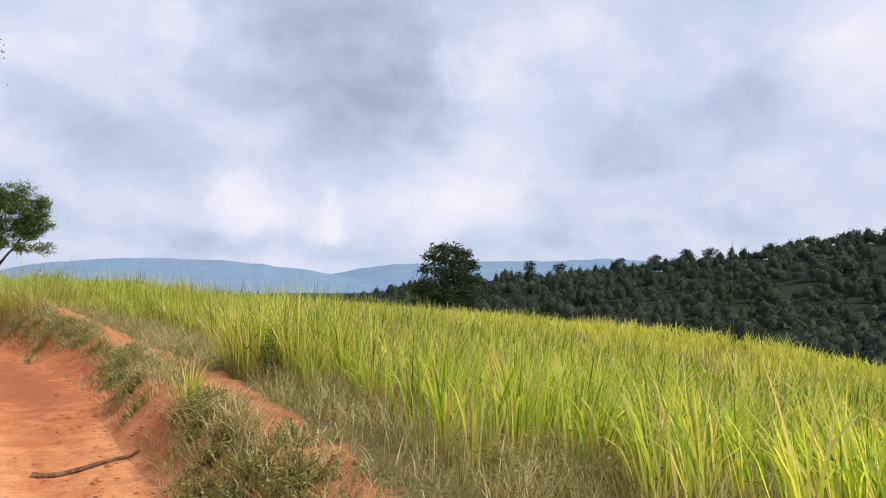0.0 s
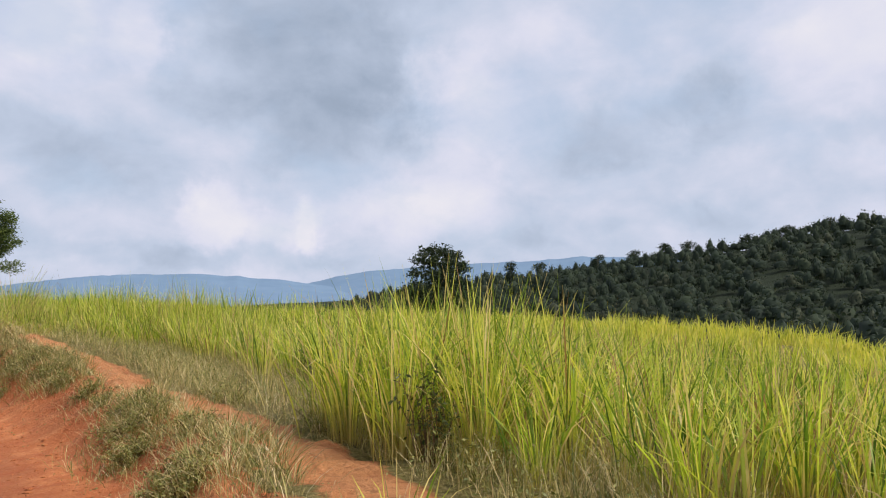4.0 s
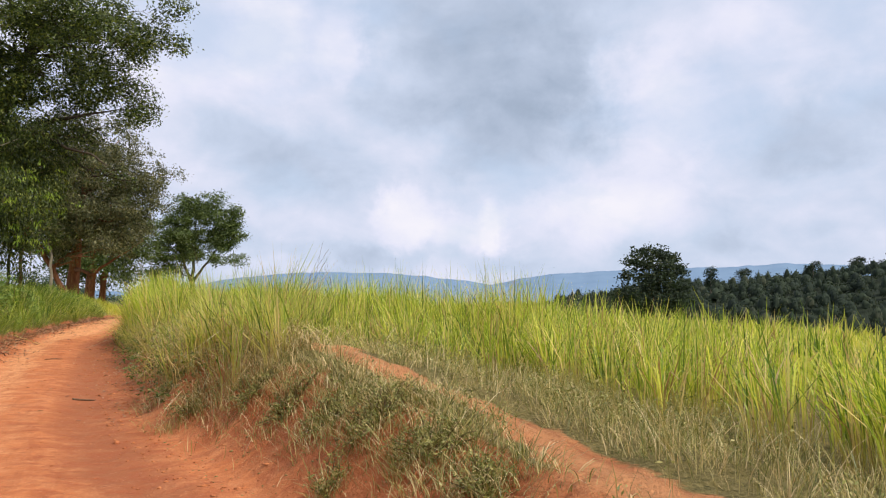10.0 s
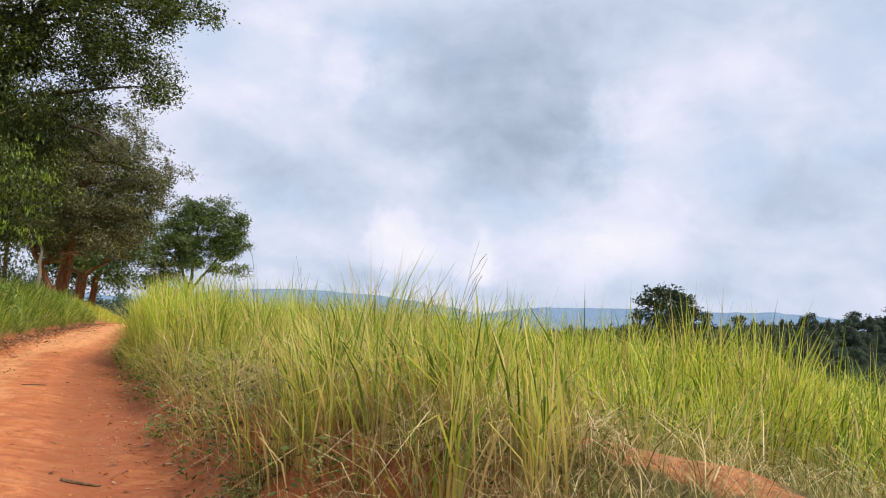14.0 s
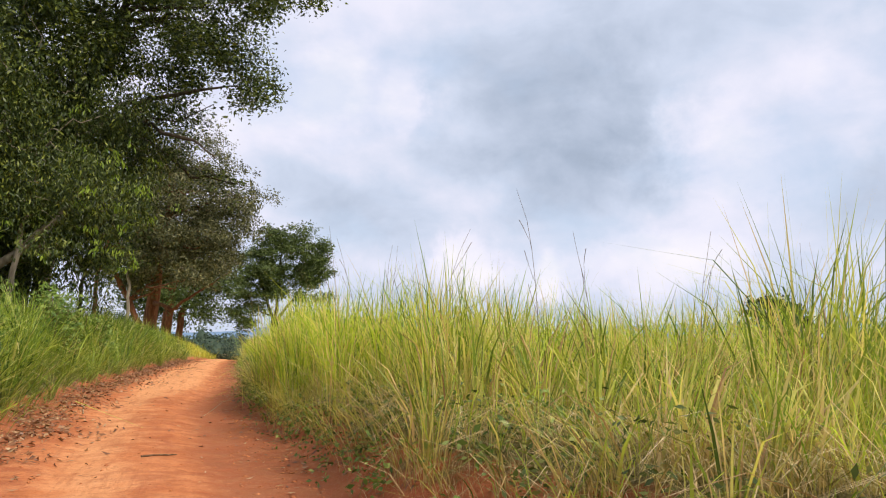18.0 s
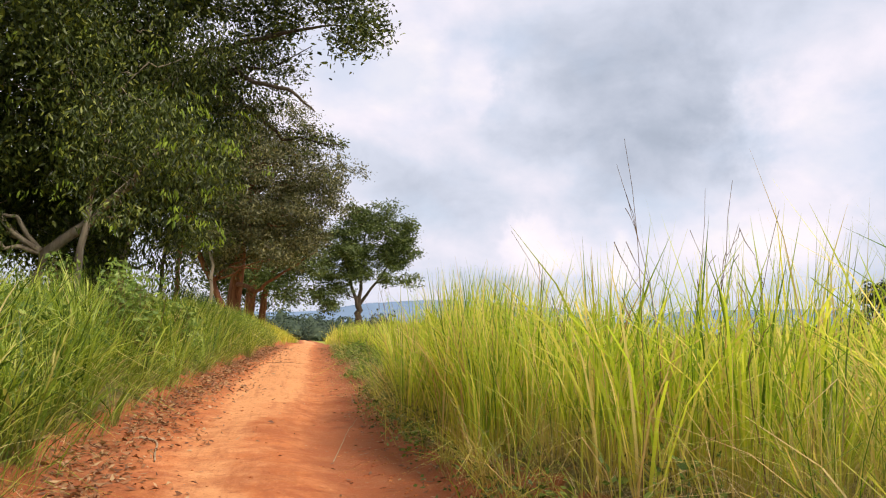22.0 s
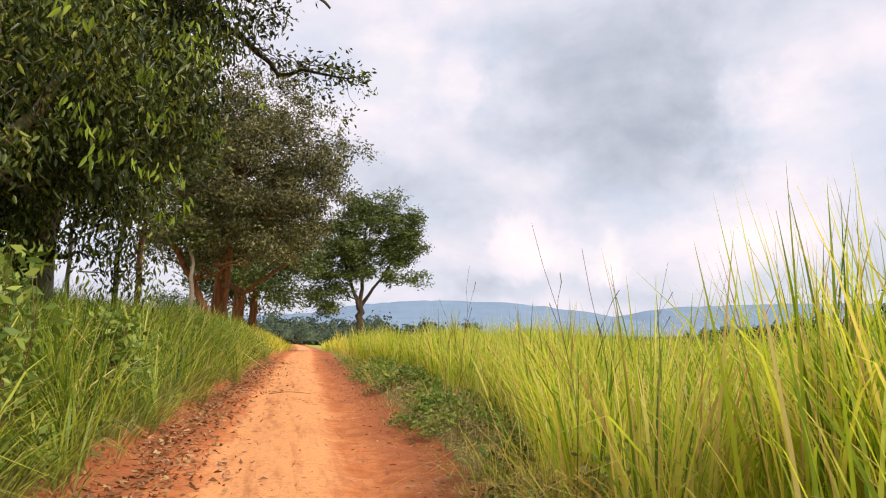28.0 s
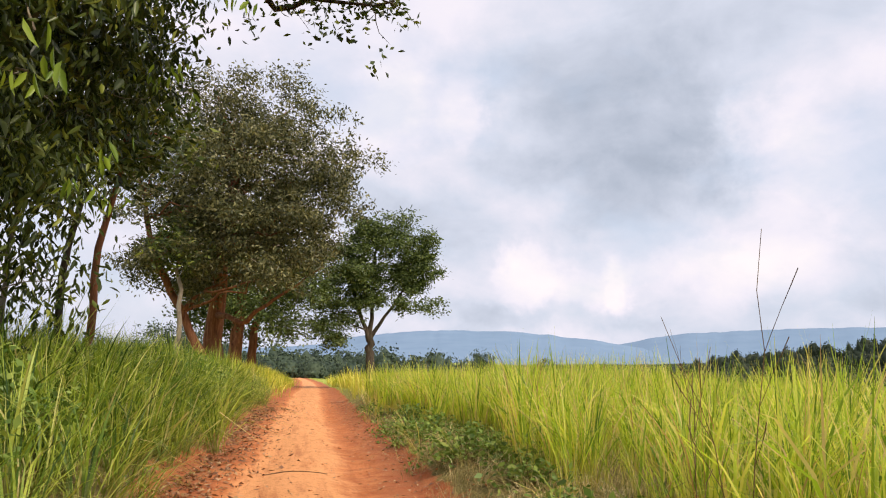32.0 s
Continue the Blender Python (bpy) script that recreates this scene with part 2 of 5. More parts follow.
    h = maths(t, "ADD", maths(t, "MULTIPLY", crumb, 0.6), maths(t, "ADD", maths(t, "MULTIPLY", fine_n, 0.25), maths(t, "MULTIPLY_ADD", drag, 0.15, maths(t, "MULTIPLY", scuff, maths(t, "MULTIPLY_ADD", trodden, 0.7, 0.3)))))
    h = maths(t, "ADD", h, maths(t, "MULTIPLY", maths(t, "MULTIPLY", mid_n, cutting), 1.1))
    bp = node(t, "ShaderNodeBump", Strength=1.0)
    t.links.new(h, bp.inputs["Height"])
    t.links.new(maths(t, "MULTIPLY_ADD", cutting, 0.12, 0.036), bp.inputs["Distance"])
    surface(t, out, col, 0.92, bp.outputs[0], 0.15)
    return m


def bark_material(name, stops, scale=6.0):
    m, t, out = material(name)
    tc = t.nodes.new("ShaderNodeTexCoord")
    mp = t.nodes.new("ShaderNodeMapping")
    mp.inputs["Scale"].default_value = (1.0, 1.0, 0.16)
    t.links.new(tc.outputs["Object"], mp.inputs[0])
    n = noise_tex(t, mp.outputs[0], scale, 6.0, 0.65, 0.4)
    blotch = noise_tex(t, tc.outputs["Object"], 0.9, 3.0)
    col = ramp(t, n, stops)
    col = mixc(t, ramp(t, blotch, [(0.5, grey(0.0)), (0.75, grey(0.3))]), col, (0.14, 0.10, 0.07))
    surface(t, out, col, 0.9, bump(t, n, 0.9, 0.05), 0.15)
    return m


ROAD = soil_material("packed_red_earth", True)
GROUND = soil_material("earth_and_thatch", False)
GRASS = leafy("tall_grass", [(0.0, (0.06, 0.12, 0.016)), (0.24, (0.20, 0.30, 0.032)), (0.5, (0.46, 0.53, 0.062)), (0.75, (0.74, 0.72, 0.14)), (0.88, (0.76, 0.60, 0.28)), (1.0, (0.32, 0.20, 0.085))],
              tip=((0.42, 0.32, 0.125), 0.0, 0.4), through_light=0.45, patch=0.75, patch_scale=0.9)
GRASS_FAR = leafy("far_grass", [(0.0, (0.32, 0.37, 0.045)), (0.5, (0.56, 0.57, 0.075)), (1.0, (0.76, 0.68, 0.18))], tip=((0.42, 0.38, 0.10), 0.0, 0.4), through_light=0.45, patch=0.6, patch_scale=0.2)
GRASS_LUSH = leafy("lush_grass", [(0.0, (0.09, 0.18, 0.022)), (0.2, (0.26, 0.39, 0.04)), (0.5, (0.50, 0.60, 0.075)), (0.74, (0.70, 0.69, 0.15)), (0.9, (0.74, 0.61, 0.29)), (1.0, (0.44, 0.28, 0.13))], tip=((0.54, 0.44, 0.17), 0.0, 0.32), through_light=0.6, patch=0.5, patch_scale=0.8)
GRASS_STRAW = leafy("bank_grass_straw", [(0.0, (0.07, 0.12, 0.02)), (0.24, (0.22, 0.30, 0.042)), (0.52, (0.46, 0.50, 0.085)), (0.72, (0.64, 0.58, 0.17)), (0.88, (0.68, 0.52, 0.27)), (1.0, (0.33, 0.19, 0.095))], tip=((0.50, 0.38, 0.17), 0.0, 0.5), through_light=0.48, patch=0.7, patch_scale=1.0)
# Greener bank grass; tree shade is also put into its darker tones.
GRASS_SHADE = leafy("bank_grass_green_shaded", [(0.0, (0.03, 0.072, 0.012)), (0.3, (0.12, 0.205, 0.026)), (0.64, (0.31, 0.40, 0.052)), (0.86, (0.48, 0.55, 0.11)), (1.0, (0.60, 0.52, 0.25))], tip=((0.22, 0.22, 0.07), 0.0, 0.35), through_light=0.45, patch=0.55, patch_scale=0.7)
GRASS_DRY = leafy("dry_grass", [(0.0, (0.13, 0.145, 0.034)), (0.3, (0.31, 0.255, 0.085)), (0.62, (0.52, 0.38, 0.18)), (0.9, (0.70, 0.53, 0.30)), (1.0, (0.76, 0.65, 0.42))], through_light=0.2, patch=0.5, patch_scale=1.2)
TURF = leafy("bank_turf", [(0.0, (0.085, 0.11, 0.025)), (0.4, (0.22, 0.22, 0.058)), (0.7, (0.40, 0.34, 0.12)), (1.0, (0.66, 0.54, 0.28))], through_light=0.25, patch=0.5, patch_scale=1.5)
HERB = leafy("low_weeds", [(0.0, (0.11, 0.13, 0.028)), (0.6, (0.25, 0.245, 0.065)), (1.0, (0.42, 0.37, 0.14))], through_light=0.2, patch=0.4, patch_scale=1.5)
LEAF_DARK = leafy("dark_leaves", [(0.0, (0.018, 0.029, 0.009)), (0.5, (0.050, 0.073, 0.017)), (0.85, (0.115, 0.147, 0.032)), (1.0, (0.25, 0.28, 0.05))], gloss=0.38, through_light=0.3, patch=0.35, patch_scale=0.6)
LEAF_FRESH = leafy("fresh_leaves", [(0.0, (0.11, 0.19, 0.02)), (1.0, (0.30, 0.40, 0.05))], gloss=0.4, through_light=0.5)
LEAF_OLIVE = leafy("olive_leaves", [(0.0, (0.03, 0.037, 0.016)), (0.5, (0.085, 0.09, 0.036)), (1.0, (0.24, 0.225, 0.10))], gloss=0.45, through_light=0.2, patch=0.4, patch_scale=0.5)
LEAF_GREEN = leafy("green_leaves", [(0.0, (0.035, 0.056, 0.018)), (0.6, (0.085, 0.122, 0.036)), (1.0, (0.19, 0.235, 0.075))], gloss=0.45, through_light=0.3, patch=0.4, patch_scale=0.5)
# Air haze is put into both far greens: lifted darks and a blue cast.
LEAF_WOOD = leafy("hazed_forest_leaves", [(0.0, (0.020, 0.032, 0.022)), (0.5, (0.028, 0.043, 0.026)), (0.85, (0.038, 0.055, 0.03)), (1.0, (0.06, 0.07, 0.042))], gloss=0.85, through_light=0.25, patch=1.3, patch_scale=0.075)
LEAF_FAR = leafy("hazed_far_leaves", [(0.0, (0.028, 0.048, 0.034)), (0.5, (0.046, 0.072, 0.046)), (1.0, (0.075, 0.105, 0.06))], gloss=0.7, through_light=0.1, patch=0.6, patch_scale=0.05)
BARK_RED = bark_material("red_brown_bark", [(0.3, (0.075, 0.03, 0.018)), (0.5, (0.22, 0.088, 0.045)), (0.7, (0.34, 0.155, 0.082))])
BARK_GREY = bark_material("grey_bark", [(0.3, (0.11, 0.088, 0.066)), (0.55, (0.24, 0.205, 0.155)), (0.75, (0.36, 0.315, 0.25))])
BARK_DARK = bark_material("dark_bark", [(0.3, (0.035, 0.028, 0.02)), (0.6, (0.09, 0.07, 0.05)), (0.8, (0.15, 0.12, 0.09))])
STALK = bark_material("seed_stalk", [(0.3, (0.10, 0.06, 0.03)), (0.7, (0.22, 0.15, 0.07))], 30.0)
STICK = bark_material("dead_wood", [(0.3, (0.07, 0.036, 0.02)), (0.55, (0.17, 0.10, 0.055)), (0.75, (0.32, 0.21, 0.125))], 14.0)


# Blue of the air in between is put into the slopes' base colour.
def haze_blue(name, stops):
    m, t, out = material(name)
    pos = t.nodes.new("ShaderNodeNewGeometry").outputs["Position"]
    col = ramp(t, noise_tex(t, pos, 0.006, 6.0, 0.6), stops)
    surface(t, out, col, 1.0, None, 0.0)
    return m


MOUNTAIN = haze_blue("haze_tinted_slopes", [(0.3, (0.155, 0.23, 0.33)), (0.7, (0.18, 0.26, 0.365))])


# ---- lie of the land ----
def vnoise(x, y, seed=0.0):
    ix, iy = np.floor(x), np.floor(y)
    fx, fy = x - ix, y - iy
    fx, fy = fx * fx * (3 - 2 * fx), fy * fy * (3 - 2 * fy)

    def h(a, b):
        v = np.sin(a * 127.1 + b * 311.7 + seed * 74.7) * 43758.5453
        return v - np.floor(v)
    return (h(ix, iy) * (1 - fx) + h(ix + 1, iy) * fx) * (1 - fy) + (h(ix, iy + 1) * (1 - fx) + h(ix + 1, iy + 1) * fx) * fy


def fbm(x, y, seed=0.0, octaves=4):
    s, a = 0.0, 0.5
    for k in range(octaves):
        s = s + a * (vnoise(x * 2 ** k, y * 2 ** k, seed + 3.1 * k) - 0.5)
        a *= 0.55
    return s


def step(v):
    v = np.clip(v, 0, 1)
    return v * v * (3 - 2 * v)


def right_edge(y):
    base = np.interp(y, [-20, 4, 7, 9, 11, 14, 15.8, 17, 18, 19.5, 21, 24.5, 30, 35, 42, 50, 64, 72, 90, 130, 4500], [2.55, 2.75, 2.8, 2.95, 3.15, 3.0, 2.8, 2.6, 2.4, 2.05, 1.72, 1.45, 1.05, 0.66, 0.74, 0.87, 1.1, 1.4, 2.2, 3.0, 3.0])
    return base + 0.18 * (vnoise(y * 1.1, y * 0 + 7.3, 2) - 0.5) * (np.abs(y - 40) < 80)


def left_edge(y):
    base = np.interp(y, [-20, 4, 7, 10, 15, 20, 26, 33, 40, 48, 56, 67, 72, 90, 130, 4500], [-0.3, -0.1, 0.0, -0.1, -0.6, -1.1, -1.6, -2.08, -2.0, -1.72, -1.5, -1.0, -0.9, -0.3, 0.4, 0.4])
    return base + 0.25 * (vnoise(y * 0.9, y * 0 + 1.7, 5) - 0.5) * (np.abs(y - 40) < 80)


def footpath(y):
    return np.interp(y, [-20, 3.8, 5.8, 7.2, 9.3, 11.8, 13.6, 15.5, 16.5, 17.3, 18.8, 20.2, 22, 24], [3.3, 3.4, 3.78, 3.95, 4.2, 4.33, 4.1, 4.27, 4.3, 4.0, 3.6, 3.5, 3.6, 3.7])


def bank(y):
    """Height of the right-hand bank's crest over the track."""
    return np.interp(y, [-30, 0, 5, 8, 12, 15, 16.2, 17, 18, 19, 20.5, 22.5, 26, 30, 35, 45, 60, 80, 120], [0.42, 0.42, 0.45, 0.47, 0.45, 0.48, 0.56, 0.70, 0.82, 0.92, 0.90, 0.80, 0.64, 0.5, 0.38, 0.26, 0.2, 0.1, 0.0])


def crest(y):
    """How far behind the foot of the right-hand bank its crest lies."""
    return np.interp(y, [-20, 8, 11, 14, 16, 17, 19, 20.8, 24, 40], [0.65, 0.65, 0.85, 0.95, 1.05, 1.1, 1.3, 1.1, 0.9, 0.9]) + 0.3 * (vnoise(y * 0.8, y * 0 + 3.3, 8) - 0.5)


def along(y):
    return np.interp(y, [-4500, 0, 20, 30, 38, 48, 60, 75, 100, 190, 400, 4500], [0, 0, 0, 0.03, 0.1, 0.12, 0.0, -0.3, -1.2, -3.7, -9, -13])


def land(x, y):
    """Height of the ground."""
    x, y = np.asarray(x, float), np.asarray(y, float)
    r_e, l_e = right_edge(y), left_edge(y)
    near = np.exp(-(np.abs(x) / 60) ** 2) * (y > -60) * (y < 200)
    z = along(y)
    d = x - r_e
    rough = fbm(x * 0.9, y * 0.9, 11) * 0.35
    width = crest(y)
    face = step((d + rough * 0.7 * step(d / 0.5)) / width)
    slope = np.interp(y, [0, 10, 20, 30, 40, 80], [0.112, 0.105, 0.078, 0.05, 0.04, 0.03])
    level = np.minimum(bank(y), np.interp(y, [14, 20, 26], [0.46, 0.52, 0.64]))
    mound = (bank(y) - level) * np.exp(-(np.clip(d - width, 0, 9) / 1.9) ** 2)
    zr = (level + mound) * face - slope * np.clip(d - width - 0.3, 0, 42) - 0.16 * np.clip(d - 43, 0, 75)
    dl = l_e - x
    facel = step((dl + rough * 0.6 * step(dl / 0.5)) / 1.7)
    zl = (0.75 * facel + 0.02 * np.clip(dl - 2, 0, 20)) * np.interp(y, [75, 115], [1.0, 0.15]) - 0.05 * np.clip(dl - 25, 0, 200)
    z = z + np.where(d > 0, zr, np.where(dl > 0, zl, 0.0))
    # ruts and a worn hollow along the right-hand side
    wf = np.clip((x - l_e) / np.maximum(r_e - l_e, 0.1), 0, 1)
    onroad = (d <= 0) & (dl <= 0)
    off = step(np.maximum(d, dl) / 0.5)
    z = z + np.where(onroad, -0.045 * np.exp(-((wf - 0.3) / 0.1) ** 2) - 0.07 * np.exp(-((wf - 0.78) / 0.12) ** 2) + 0.02 * step(wf * 4) * step((1 - wf) * 4), 0)
    z = z + near * (fbm(x * 2.2, y * 2.2, 21) * (0.04 + 0.10 * off) + fbm(x * 3.6, y * 3.6, 31, 2) * (0.015 + 0.09 * off))
    z = z + np.where(d > 6, fbm(x * 0.12, y * 0.12, 41) * 0.7 * step((d - 6) / 12), 0)
    # wooded hill
    r, az = np.hypot(x, y), np.degrees(np.arctan2(x, y))
    top = 560 * np.tan(np.radians(np.interp(az, [18, 22, 26, 31, 36, 44, 50, 53, 58.6, 61.4, 66, 71, 75, 100, 140, 175], [-1.6, -0.7, -0.2, 0.95, 1.65, 2.35, 3.0, 3.45, 4.2, 4.7, 5.2, 6.0, 6.4, 7.4, 7.0, 2.0]))) - 12 + fbm(az * 0.35, r * 0.01, 51) * 8
    lift = step((r - 215) / 330) * step((az - 16) / 6)
    return z * (1 - lift) + top * lift


def grid(name, xs, ys, mats, keep=None):
    """A sheet of ground over columns xs(y) and rows ys."""
    X = np.stack([xs(y) for y in ys])
    Y = np.repeat(ys[:, None], X.shape[1], 1)
    Z = land(X, Y)
    ny, nx = X.shape
    co = np.stack([X, Y, Z], -1).reshape(-1, 3)
    a = (np.arange(ny - 1)[:, None] * nx + np.arange(nx - 1)[None, :]).ravel()
    ob = from_arrays(name, co, np.stack([a, a + 1, a + 1 + nx, a + nx], -1), mats)
    ob.data.shade_smooth()
    return ob, X, Y


def from_arrays(name, co, quads, mat, uv=None, parent=None):
    """A mesh object from an array of places and one of quads."""
    me = bpy.data.meshes.new(name)
    co, quads = np.ascontiguousarray(co, np.float32), np.ascontiguousarray(quads, np.int32)
    n = len(quads)
    me.vertices.add(len(co))
    me.vertices.foreach_set("co", co.ravel())
    me.loops.add(n * quads.shape[1])
    me.loops.foreach_set("vertex_index", quads.ravel())
    me.polygons.add(n)
    me.polygons.foreach_set("loop_start", np.arange(0, n * quads.shape[1], quads.shape[1], dtype=np.int32))
    if uv is not None:
        lay = me.uv_layers.new(name="UVMap")
        lay.data.foreach_set("uv", np.ascontiguousarray(uv[quads.ravel()], np.float32).ravel())
    me.update(calc_edges=True)
    me.materials.append(mat)
    ob = new(name, me)
    if parent is not None:
        ob.parent = parent
    return ob


def spread(a, b, first, grow):
    """Distances from a to b whose steps grow."""
    out, s = [a], first
    while out[-1] < b:
        out.append(out[-1] + s)
        s *= grow
    return np.array(out)


YS = np.concatenate([-spread(6, 4300, 1.0, 1.35)[::-1], np.concatenate([np.arange(-5.8, 50, 0.16), np.arange(50, 85, 0.25)]), spread(85, 4300, 0.5, 1.12)])
R_OFF = np.concatenate([np.arange(0, 4.0, 0.125), spread(4.0, 4300, 0.25, 1.11)])
L_OFF = np.concatenate([np.arange(0, 2.4, 0.15), spread(2.4, 4300, 0.3, 1.15)])
FRACS = np.linspace(0, 1, 26)
road_ob, X, Y = grid("road", lambda y: left_edge(y) + FRACS * (right_edge(y) - left_edge(y)), YS, ROAD)
wf = np.repeat(FRACS[None], len(X), 0)
dusty = 0.75 * np.exp(-((wf - 0.36) / 0.16) ** 2) + 0.35 * np.exp(-((wf - 0.62) / 0.1) ** 2) + 0.9 * step((Y - 34) / 8) * np.exp(-((wf - 0.5) / 0.27) ** 2) + 0.5 * step((13 - Y) / 6) + 0.25 * step((24 - Y) / 6) * (np.exp(-(wf / 0.1) ** 2) + np.exp(-((1 - wf) / 0.1) ** 2)) - 0.75 * step((Y - 7) / 5) * step((40 - Y) / 6) * np.exp(-((wf - 0.8) / 0.2) ** 2) - 0.75 * step((Y - 22) / 6) * (np.exp(-(wf / 0.15) ** 2) + np.exp(-((1 - wf) / 0.15) ** 2))
at_d = road_ob.data.attributes.new("dusty", "FLOAT", "POINT")
at_d.data.foreach_set("value", dusty.astype(np.float32).ravel())
tagged(road_ob, "packed orange-red dirt track with shallow wheel ruts", "dirt road", kind="structure")


def bare_mask(x, y):
    d, dl = x - right_edge(y), left_edge(y) - x
    right = np.interp(y, [-30, 5.2, 6.4, 20, 26, 34, 40, 80, 90], [0.3, 0.3, 0.95, 0.8, 0.6, 0.45, 0.3, 0.25, 0.0])
    m = np.maximum(right * (1 - step((d - crest(y) * np.interp(y, [15.5, 17.5], [1.0, 0.75]) + 0.15) / 0.5)), 1 - step((d - 0.1) / 0.5))
    m = np.maximum(m, np.interp(y, [-10, 2, 4, 6, 18, 21, 23], [0.0, 0.3, 0.7, 0.95, 0.95, 0.8, 0.0]) * np.exp(-((x - footpath(y)) / np.interp(y, [15.5, 17], [0.38, 0.27])) ** 2))
    return np.where(d > 0, m, np.where(dl > 0, 0.8 * (1 - step((dl - 0.15) / 0.7)), 1.0)) * (np.abs(y - 60) < 190)


for side in (1, -1):
    if side > 0:
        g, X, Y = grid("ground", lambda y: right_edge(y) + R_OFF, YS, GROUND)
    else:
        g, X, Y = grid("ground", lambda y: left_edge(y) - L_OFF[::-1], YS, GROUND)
    RAD, AZI = np.hypot(X, Y), np.degrees(np.arctan2(X, Y))
    edge_d = np.maximum(X - right_edge(Y), left_edge(Y) - X)
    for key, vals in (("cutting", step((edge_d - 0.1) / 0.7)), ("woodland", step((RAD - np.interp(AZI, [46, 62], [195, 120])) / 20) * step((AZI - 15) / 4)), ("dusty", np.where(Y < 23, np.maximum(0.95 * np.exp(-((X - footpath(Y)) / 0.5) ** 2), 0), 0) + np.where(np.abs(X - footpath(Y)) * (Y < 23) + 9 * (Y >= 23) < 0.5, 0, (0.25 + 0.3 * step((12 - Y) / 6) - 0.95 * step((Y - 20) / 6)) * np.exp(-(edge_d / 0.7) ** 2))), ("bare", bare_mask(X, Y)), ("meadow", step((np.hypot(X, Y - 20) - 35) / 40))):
        at = g.data.attributes.new(key, "FLOAT", "POINT")
        at.data.foreach_set("value", vals.astype(np.float32).ravel())
    tagged(g, "grassy earth bank and sloping meadow ground beside the track", "ground", kind="structure")


def ridge(name, r, az, el, mat, label):
    """A far range of hills whose skyline follows el over az (degrees)."""
    a = np.linspace(az[0], az[-1], 420)
    e = np.interp(a, az, el)
    top = r * np.tan(np.radians(e)) + fbm(a * 0.9, a * 0, 61, 5) * r * 0.003
    co, rows = [], 14
    for k in range(rows):
        f = k / (rows - 1)
        rr = r - 1400 * (1 - f) + fbm(a * 0.25, a * 0 + k * 0.2, 71, 2) * 90 * (1 - f)
        co.append(np.stack([rr * np.sin(np.radians(a)), rr * np.cos(np.radians(a)), -30 + (top + 30) * f ** 1.3], -1))
    co = np.concatenate(co)
    n = len(a)
    i = (np.arange(rows - 1)[:, None] * n + np.arange(n - 1)[None, :]).ravel()
    ob = from_arrays(name, co, np.stack([i, i + 1, i + 1 + n, i + n], -1), mat)
    ob.data.shade_smooth()
    return tagged(ob, label, "mountain", kind="structure")


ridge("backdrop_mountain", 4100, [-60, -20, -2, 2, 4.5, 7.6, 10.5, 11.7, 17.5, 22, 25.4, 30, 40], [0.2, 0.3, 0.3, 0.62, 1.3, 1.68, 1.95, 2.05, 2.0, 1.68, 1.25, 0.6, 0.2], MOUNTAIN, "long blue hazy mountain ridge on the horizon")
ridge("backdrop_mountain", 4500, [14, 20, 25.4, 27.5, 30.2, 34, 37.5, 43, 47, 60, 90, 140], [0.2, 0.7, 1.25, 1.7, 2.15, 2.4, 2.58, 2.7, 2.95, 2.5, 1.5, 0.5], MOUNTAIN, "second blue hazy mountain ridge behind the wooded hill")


# ---- building blocks ----
def part(name, bm, mat, parent, label=""):
    me = bpy.data.meshes.new(name)
    bm.to_mesh(me)
    bm.free()
    me.materials.append(mat)
    ob = new(name, me)
    ob.parent = parent
    if label:
        tagged(ob, label)
    return ob


def tube(paths, sides=8):
    """Tapered tubes along paths of (x, y, z, radius); places and quads."""
    cos, quads, base = [], [], 0
    for p in paths:
        p = np.asarray(p, float)
        c, rad = p[:, :3], p[:, 3]
        tan = np.gradient(c, axis=0)
        tan /= np.linalg.norm(tan, axis=1, keepdims=True) + 1e-9
        ref = np.where(np.abs(tan[:, 2:3]) > 0.9, [[1.0, 0, 0]], [[0, 0, 1.0]])
        u = np.cross(tan, ref)
        u /= np.linalg.norm(u, axis=1, keepdims=True) + 1e-9
        v = np.cross(tan, u)
        ang = np.linspace(0, 2 * np.pi, sides, endpoint=False)
        ring = c[:, None] + rad[:, None, None] * (np.cos(ang)[None, :, None] * u[:, None] + np.sin(ang)[None, :, None] * v[:, None])
        cos.append(ring.reshape(-1, 3))
        n = len(p)
        i, j = np.meshgrid(np.arange(n - 1), np.arange(sides), indexing="ij")
        a = base + i * sides + j
        b = base + i * sides + (j + 1) % sides
        quads.append(np.stack([a, b, b + sides, a + sides], -1).reshape(-1, 4))
        base += n * sides
    return np.concatenate(cos), np.concatenate(quads)


def limb_path(a, b, r0, r1, n, rng, sag=0.0, wob=0.08):
    a, b = np.asarray(a, float), np.asarray(b, float)
    s = np.linspace(0, 1, n)[:, None]
    ln = np.linalg.norm(b - a)
    p = a + (b - a) * s
    w = np.cumsum(rng.normal(0, 1, (n, 3)), 0) / n
    w -= w[0] + (w[-1] - w[0]) * s
    p = p + w * ln * wob * 2.2
    p[:, 2] += sag * ln * 4 * (s * (1 - s))[:, 0]
    return np.concatenate([p, (r0 + (r1 - r0) * s ** 0.8)], 1)


